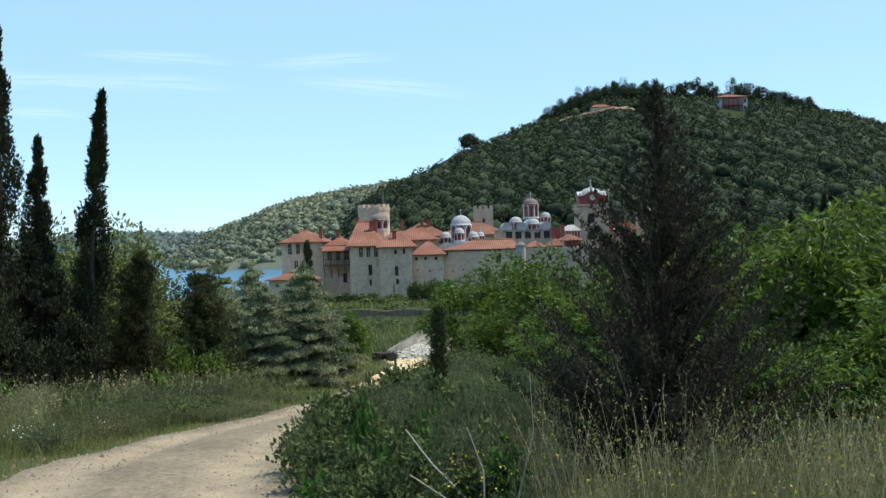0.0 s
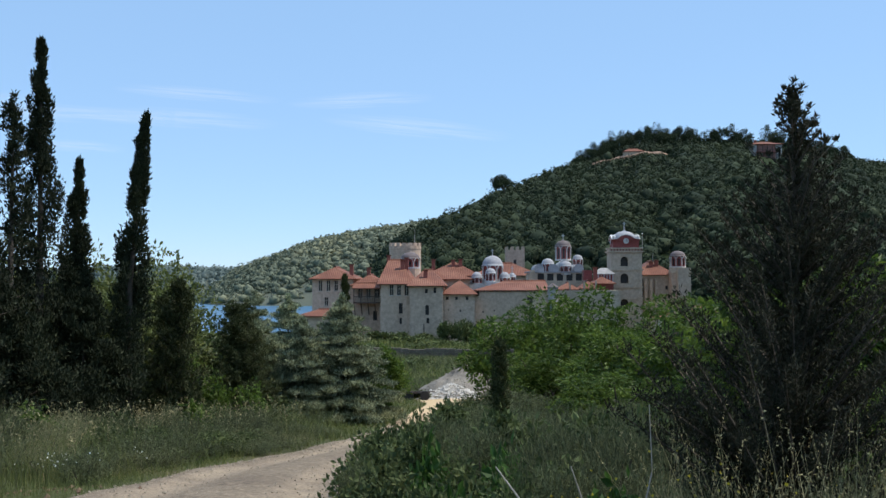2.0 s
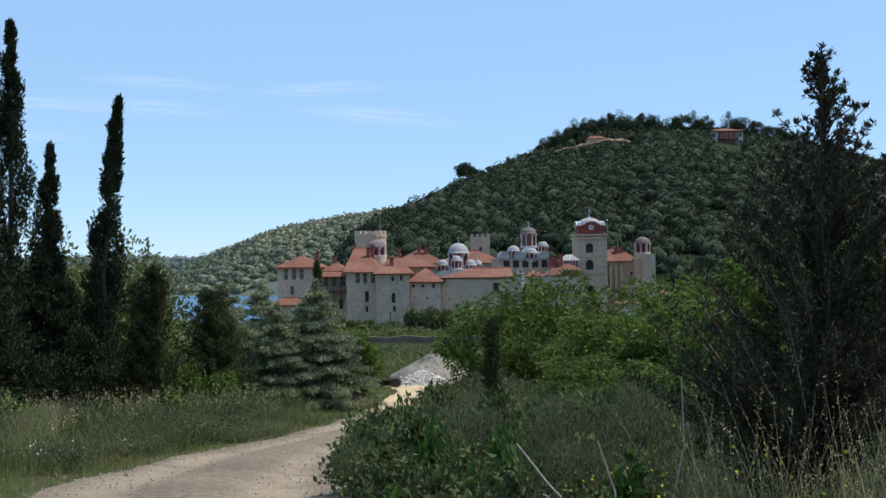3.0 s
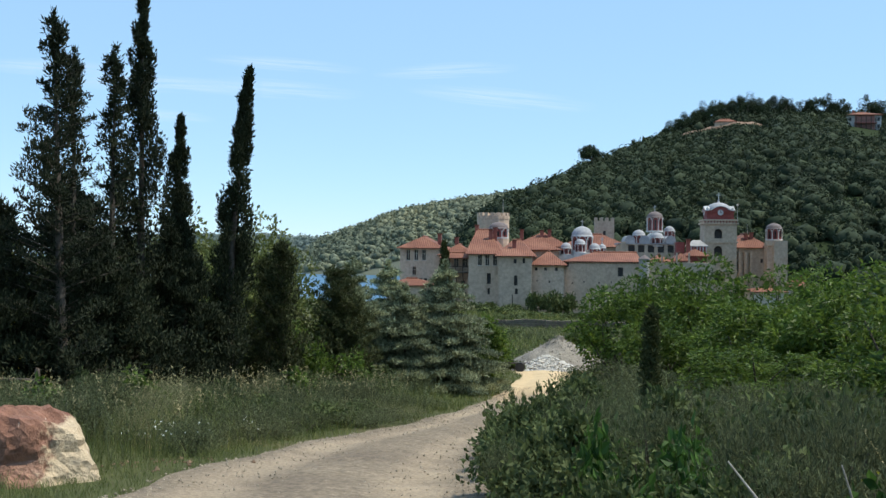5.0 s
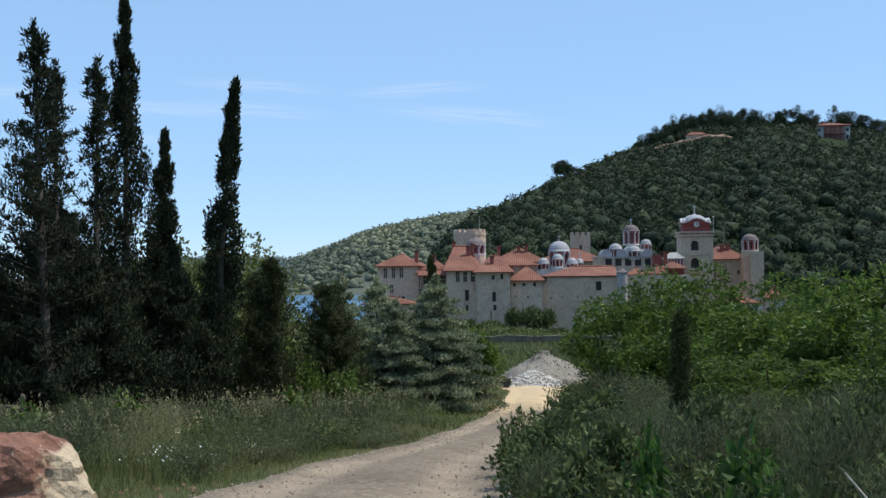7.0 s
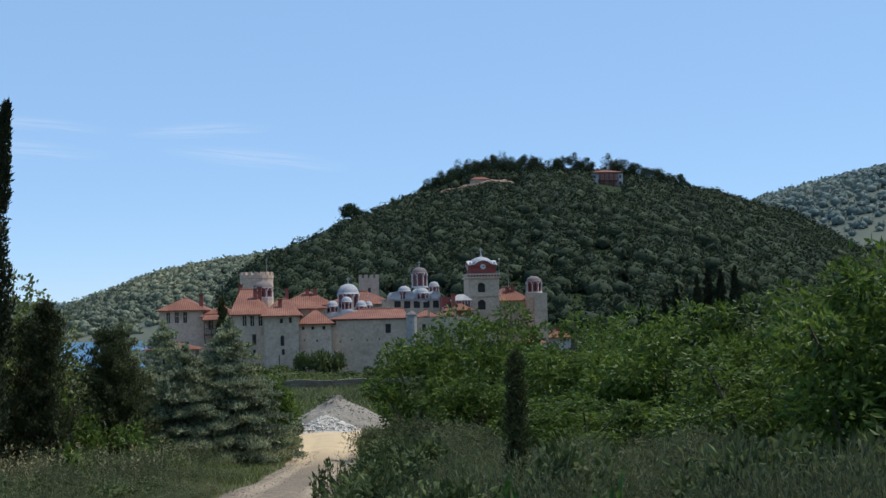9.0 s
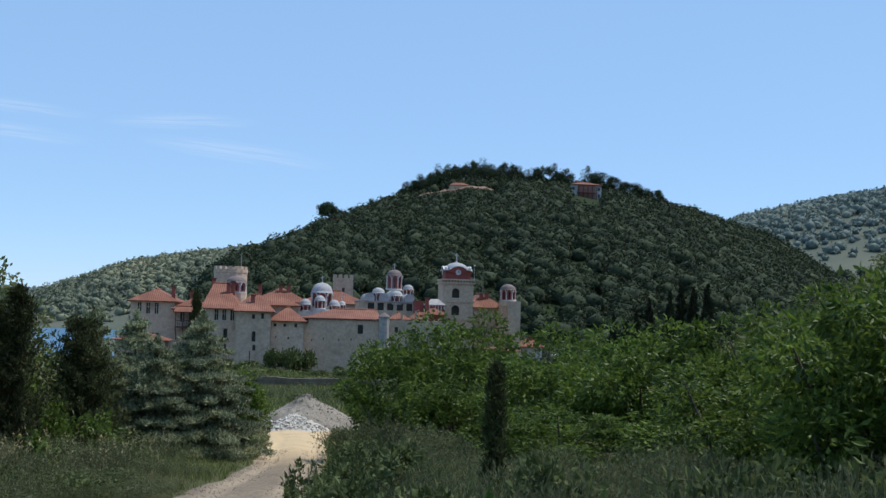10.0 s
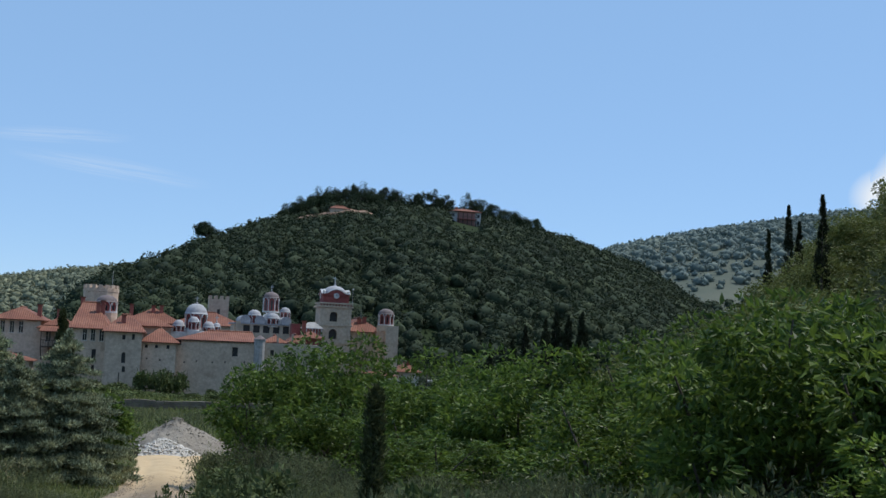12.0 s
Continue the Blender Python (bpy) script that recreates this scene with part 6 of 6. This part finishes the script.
for _x, _y, _h in ((-12.4, 23.6, 1.2), (-11.7, 23.9, 1.1)):
    _t = thing("fence_post", "weathered wooden fence post among the weeds", "post", _x, _y, on(_x, _y), group="fence posts by the cypresses")
    part("post", lathe([(0.06, -0.3), (0.055, _h - 0.05), (0.035, _h)], 0, 0, 8), M_WOOD, _t)
_t = thing("fence_rail", "weathered wooden rail across two fence posts", "rail", -12.05, 23.74, on(-12.05, 23.74))
part("rail", mesh_np("rail", *limb((-0.5, -0.2, 0.92), (0.5, 0.2, 0.86), 0.035, 0.03), M_WOOD, True), None, _t)


# ---------------------------------------------------------------- boulder, stones and the gravel heap
def boulder(x, y, z, sx, sy, sz):
    bm = bmesh.new()
    bmesh.ops.create_icosphere(bm, subdivisions=5, radius=1)
    for v in bm.verts:
        p = v.co.copy()
        n = p.normalized()
        # flat cut faces with sharp edges
        for axis, d in ((Vector((0.75, -0.5, 0.25)), 0.86), (Vector((-0.2, -0.9, 0.28)), 0.72), (Vector((-0.22, 0.1, 0.95)), 0.72), (Vector((-0.5, 0.0, 0.86)), 0.64), (Vector((0.9, 0.3, 0.3)), 0.9), (Vector((-0.9, -0.3, 0.1)), 0.92)):
            a = axis.normalized()
            over = p.dot(a) - d
            if over > 0:
                p -= a * over * 0.94
        f = noise.fractal(p * 2.2 + Vector((3, 1, 7)), 1.0, 2.1, 6)
        p += n * (0.11 * f + 0.035 * noise.noise(p * 9) + 0.018 * noise.noise(p * 23))
        v.co = Vector((p.x * sx, p.y * sy, p.z * sz))
    t = thing("boulder", "broken red-brown boulder with a pale cream rim", "boulder", x, y, z)
    part("rock", bm, M_ROCK, t, smooth=False)


boulder(-8.49, 15.87, -1.38, 1.47, 1.0, 1.12)


def stones(name, label, pts, size, mat):
    """Loose angular stones, each a dented octahedron."""
    base = np.array([(1, 0, 0), (0, 1, 0), (-1, 0, 0), (0, -1, 0), (0, 0, 0.8), (0, 0, -0.8)], float)
    tri = np.array([(0, 1, 4), (1, 2, 4), (2, 3, 4), (3, 0, 4), (1, 0, 5), (2, 1, 5), (3, 2, 5), (0, 3, 5)])
    n = len(pts)
    s = size * (0.4 + 1.1 * RNG.random((n, 1, 1)) ** 2)
    v = base[None] * (0.6 + 0.7 * RNG.random((n, 6, 3))) * s
    a = RNG.random(n) * 6.283
    c, d = np.cos(a), np.sin(a)
    v = np.stack([v[..., 0] * c[:, None] - v[..., 1] * d[:, None], v[..., 0] * d[:, None] + v[..., 1] * c[:, None], v[..., 2]], -1) + pts[:, None]
    f = tri[None] + (np.arange(n) * 6)[:, None, None]
    ob = new(name, mesh_np(name, v.reshape(-1, 3), f.reshape(-1, 3), mat))
    tagged(ob, label, "stones", kind="stuff")


t_ = RNG.uniform(-1.05, 1.05, 16000)
y_ = 6 + 40 * RNG.random(16000) ** 1.5
k_ = RNG.random(16000) < 0.25 + 0.75 * (np.exp(-(t_ / 0.22) ** 2) + np.exp(-((np.abs(t_) - 0.95) / 0.15) ** 2))
t_, y_ = t_[k_], y_[k_]
x_ = np.interp(y_, ROAD_Y, ROAD_X) + t_ * np.interp(y_, ROAD_Y, ROAD_W) / 2
stones("road_gravel", "loose gravel between and beside the wheel tracks", np.stack([x_, y_, land(x_, y_) + 0.018], -1), 0.017, M_ROADSTONE)
x_, y_ = RNG.normal(-6.9, 0.6, 60), RNG.normal(17.6, 0.5, 60)
stones("earth_clods", "reddish clods and stones beside the boulder", np.stack([x_, y_, land(x_, y_) + 0.01], -1), 0.038, M_EARTH)


def heap(name, label, x, y, rx, ry, h, mat, seed):
    """A heap of tipped material with runs and slumps."""
    a, r = np.meshgrid(np.linspace(0, 2 * np.pi, 97)[:-1], np.linspace(0, 1.15, 34))
    px, py = x + rx * r * np.cos(a), y + ry * r * np.sin(a)
    nz = np.array([noise.fractal((u * 0.9, v * 0.9, seed), 1.0, 2.0, 5) for u, v in zip(px.ravel(), py.ravel())]).reshape(px.shape)
    z = land(px, py) + h * np.maximum(1 - r, 0) ** 0.9 + 0.16 * nz * np.minimum(1, 3 * np.maximum(1.1 - r, 0)) - 0.3 * np.maximum(r - 0.95, 0)
    n, k = 96, 34
    rr = np.arange(k - 1)[:, None] * n
    i = np.arange(n)
    q = np.stack([rr + i, rr + (i + 1) % n, rr + n + (i + 1) % n, rr + n + i], -1).reshape(-1, 4)
    tagged(new(name, mesh_np(name, np.stack([px, py, z], -1).reshape(-1, 3), q[:, ::-1], mat)), label, "heap")
    return px, py, z


hx, hy, hz_ = heap("spoil_mound", "pale grey mound of gravel beside the road", -1.1, 75.5, 3.7, 2.8, 2.1, M_GRAVEL, 2.0)
_s = RNG.integers(0, hx.size, 900)
stones("heap_stones", "loose stones over the gravel heap", np.stack([hx.ravel()[_s] + 0.1 * RNG.normal(size=900), hy.ravel()[_s], hz_.ravel()[_s] + 0.01], -1), 0.06, M_GRAVEL)
hx, hy, hz_ = heap("rubble_heap", "whitish heap of broken stone in front of the gravel", -1.9, 72.6, 1.9, 0.9, 0.85, M_RUBBLE, 5.0)
_s = RNG.integers(0, hx.size, 900)
stones("rubble_stones", "broken whitish stones and slabs on the rubble heap", np.stack([hx.ravel()[_s] + 0.15 * RNG.normal(size=900), hy.ravel()[_s], hz_.ravel()[_s] + 0.03], -1), 0.12, M_RUBBLE)

# a dumped cart frame by the heap, posts beside it
_t = thing("cart_frame", "dark rusty cart frame with planks beside the heap", "cart", -4.0, 70.2, on(-4.0, 70.2))
part("deck", boxed(-0.8, 0.8, -0.4, 0.4, 0.42, 0.52), M_WOOD, _t)
part("plank", boxed(-0.7, 1.1, -0.3, -0.1, 0.525, 0.57), M_WOOD, _t)
part("headboard", boxed(-0.85, -0.78, -0.4, 0.4, 0.525, 0.95), M_WOOD, _t)
for _x in (-0.5, 0.5):
    _m = lathe([(0.0, -0.06), (0.3, -0.06), (0.3, 0.06), (0.0, 0.06)], 0, 0, 14)
    bmesh.ops.transform(_m, matrix=Matrix.Translation((_x, -0.47, 0.3)) @ Matrix.Rotation(radians(90), 4, "X"), verts=_m.verts)
    part("wheel", _m, M_DARK, _t)
for _x, _y, _h in ((2.35, 74.0, 1.5), (2.7, 74.4, 1.2)):
    _t = thing("site_post", "dark wooden post at the end of the heap", "post", _x, _y, on(_x, _y), group="posts by the heap")
    part("post", lathe([(0.09, -0.3), (0.08, _h)], 0, 0, 8), M_WOOD, _t)

# low dry-stone terrace wall across the field
_t = thing("terrace_wall", "low dry-stone terrace wall across the field", "wall")
_k = 0
for _x in np.arange(-16, 14, 0.8):
    for _r in range(3):
        _k += 1
        _y = 118 + 0.6 * math.sin(_x * 0.3)
        _z = on(_x, _y)
        _m = bmesh.new()
        box(_m, _x + 0.4 * (_r % 2), _x + 0.4 * (_r % 2) + 0.76, _y + 0.02 * math.sin(_k * 1.7), _y + 0.5, _z - 0.2 + 0.42 * _r, _z + 0.19 + 0.42 * _r + (0.06 * math.sin(_k * 2.4) if _r == 2 else 0))
        part("stone", _m, M_OLDSTONE, _t)

# floodlight mast near the small house
_t = thing("floodlight_mast", "slanting pole with a row of white lamps", "street lamp", 35.8, 160, on(35.8, 160))
_z = -3.95 - on(35.8, 160)
part("pole", mesh_np("pole", *limb((1.2, 0, -0.5), (0, 0, _z), 0.08, 0.05), M_STONE_GREY, True), None, _t)
part("crossarm", boxed(-1.1, 1.1, -0.05, 0.05, _z, _z + 0.08), M_STONE_GREY, _t)
for _i in range(5):
    part("lamp", lathe([(0.0, _z + 0.09), (0.16, _z + 0.12), (0.18, _z + 0.3), (0.0, _z + 0.36)], -0.9 + 0.45 * _i, 0, 8), M_PLASTER, _t)


# ---------------------------------------------------------------- clouds
def cloud_material(name, scale, lo, hi, strength=0.5):
    m, nt, b = material(name, 1.0)
    b.inputs["Base Color"].default_value = (0.95, 0.95, 0.95, 1)
    tc = nt.nodes.new("ShaderNodeTexCoord")
    mp = nt.nodes.new("ShaderNodeMapping")
    mp.inputs["Scale"].default_value = scale
    nt.links.new(tc.outputs["Generated"], mp.inputs["Vector"])
    nz = node(nt, "ShaderNodeTexNoise", Scale=3.0, Detail=7.0, Roughness=0.62)
    nt.links.new(mp.outputs[0], nz.inputs["Vector"])
    gr = nt.nodes.new("ShaderNodeTexGradient")
    gr.gradient_type = "SPHERICAL"
    mg = nt.nodes.new("ShaderNodeMapping")
    mg.inputs["Location"].default_value = (-1, -1, 0)
    mg.inputs["Scale"].default_value = (2, 2, 0)
    nt.links.new(tc.outputs["Generated"], mg.inputs["Vector"])
    nt.links.new(mg.outputs[0], gr.inputs["Vector"])
    mr = node(nt, "ShaderNodeMapRange")
    mr.inputs["From Min"].default_value, mr.inputs["From Max"].default_value = lo, hi
    nt.links.new(nz.outputs["Fac"], mr.inputs["Value"])
    mu = nt.nodes.new("ShaderNodeMath")
    mu.operation = "MULTIPLY"
    nt.links.new(mr.outputs[0], mu.inputs[0])
    nt.links.new(gr.outputs["Fac"], mu.inputs[1])
    mm = nt.nodes.new("ShaderNodeMath")
    mm.operation = "MULTIPLY"
    mm.use_clamp = True
    mm.inputs[1].default_value = strength
    nt.links.new(mu.outputs[0], mm.inputs[0])
    em = node(nt, "ShaderNodeEmission")
    em.inputs["Color"].default_value = (0.88, 0.93, 0.98, 1)
    tr = nt.nodes.new("ShaderNodeBsdfTransparent")
    mx = nt.nodes.new("ShaderNodeMixShader")
    nt.links.new(mm.outputs[0], mx.inputs[0])
    nt.links.new(tr.outputs[0], mx.inputs[1])
    nt.links.new(em.outputs[0], mx.inputs[2])
    nt.links.new(mx.outputs[0], nt.nodes["Material Output"].inputs["Surface"])
    return m


M_CIRRUS = cloud_material("cirrus", (0.7, 3.0, 1.0), 0.36, 0.75)


def cirrus(u, v, w, h, dist=3600, tilt=0.0, mat=M_CIRRUS, name="cirrus", label="thin white streak of high cloud"):
    """A thin streak of high cloud at the bearing u and slope v."""
    bm = bmesh.new()
    bmesh.ops.create_grid(bm, x_segments=2, y_segments=2, size=0.5)
    ob = new(name, mesh_bm(name, bm, mat))
    ob.matrix_world = Matrix.Translation((u * dist, dist, 2 + v * dist)) @ Matrix.Rotation(radians(90), 4, "X") @ Matrix.Rotation(radians(tilt), 4, "Z") @ Matrix.Diagonal((w * dist, h * dist, 1, 1))
    ob.visible_shadow = False
    tagged(ob, label, "cloud", kind="structure")


for _u, _v, _w, _h, _t in ((-0.27, 0.15, 0.20, 0.02, -4), (-0.25, 0.172, 0.16, 0.014, -5), (-0.38, 0.155, 0.22, 0.018, -3), (-0.1, 0.165, 0.14, 0.016, 2), (-0.36, 0.125, 0.10, 0.012, -4), (-0.05, 0.14, 0.18, 0.02, -6), (-0.47, 0.17, 0.2, 0.018, -4)):
    cirrus(_u, _v, _w, _h, tilt=_t)

M_CUMULUS = cloud_material("cumulus", (0.9, 0.7, 1.0), 0.16, 0.40, 3.2)
for _u, _v, _w, _h in ((0.758, 0.170, 0.17, 0.085), (0.785, 0.186, 0.17, 0.115)):
    cirrus(_u, _v, _w, _h, mat=M_CUMULUS, name="cumulus", label="bright white cumulus cloud above the ridge")
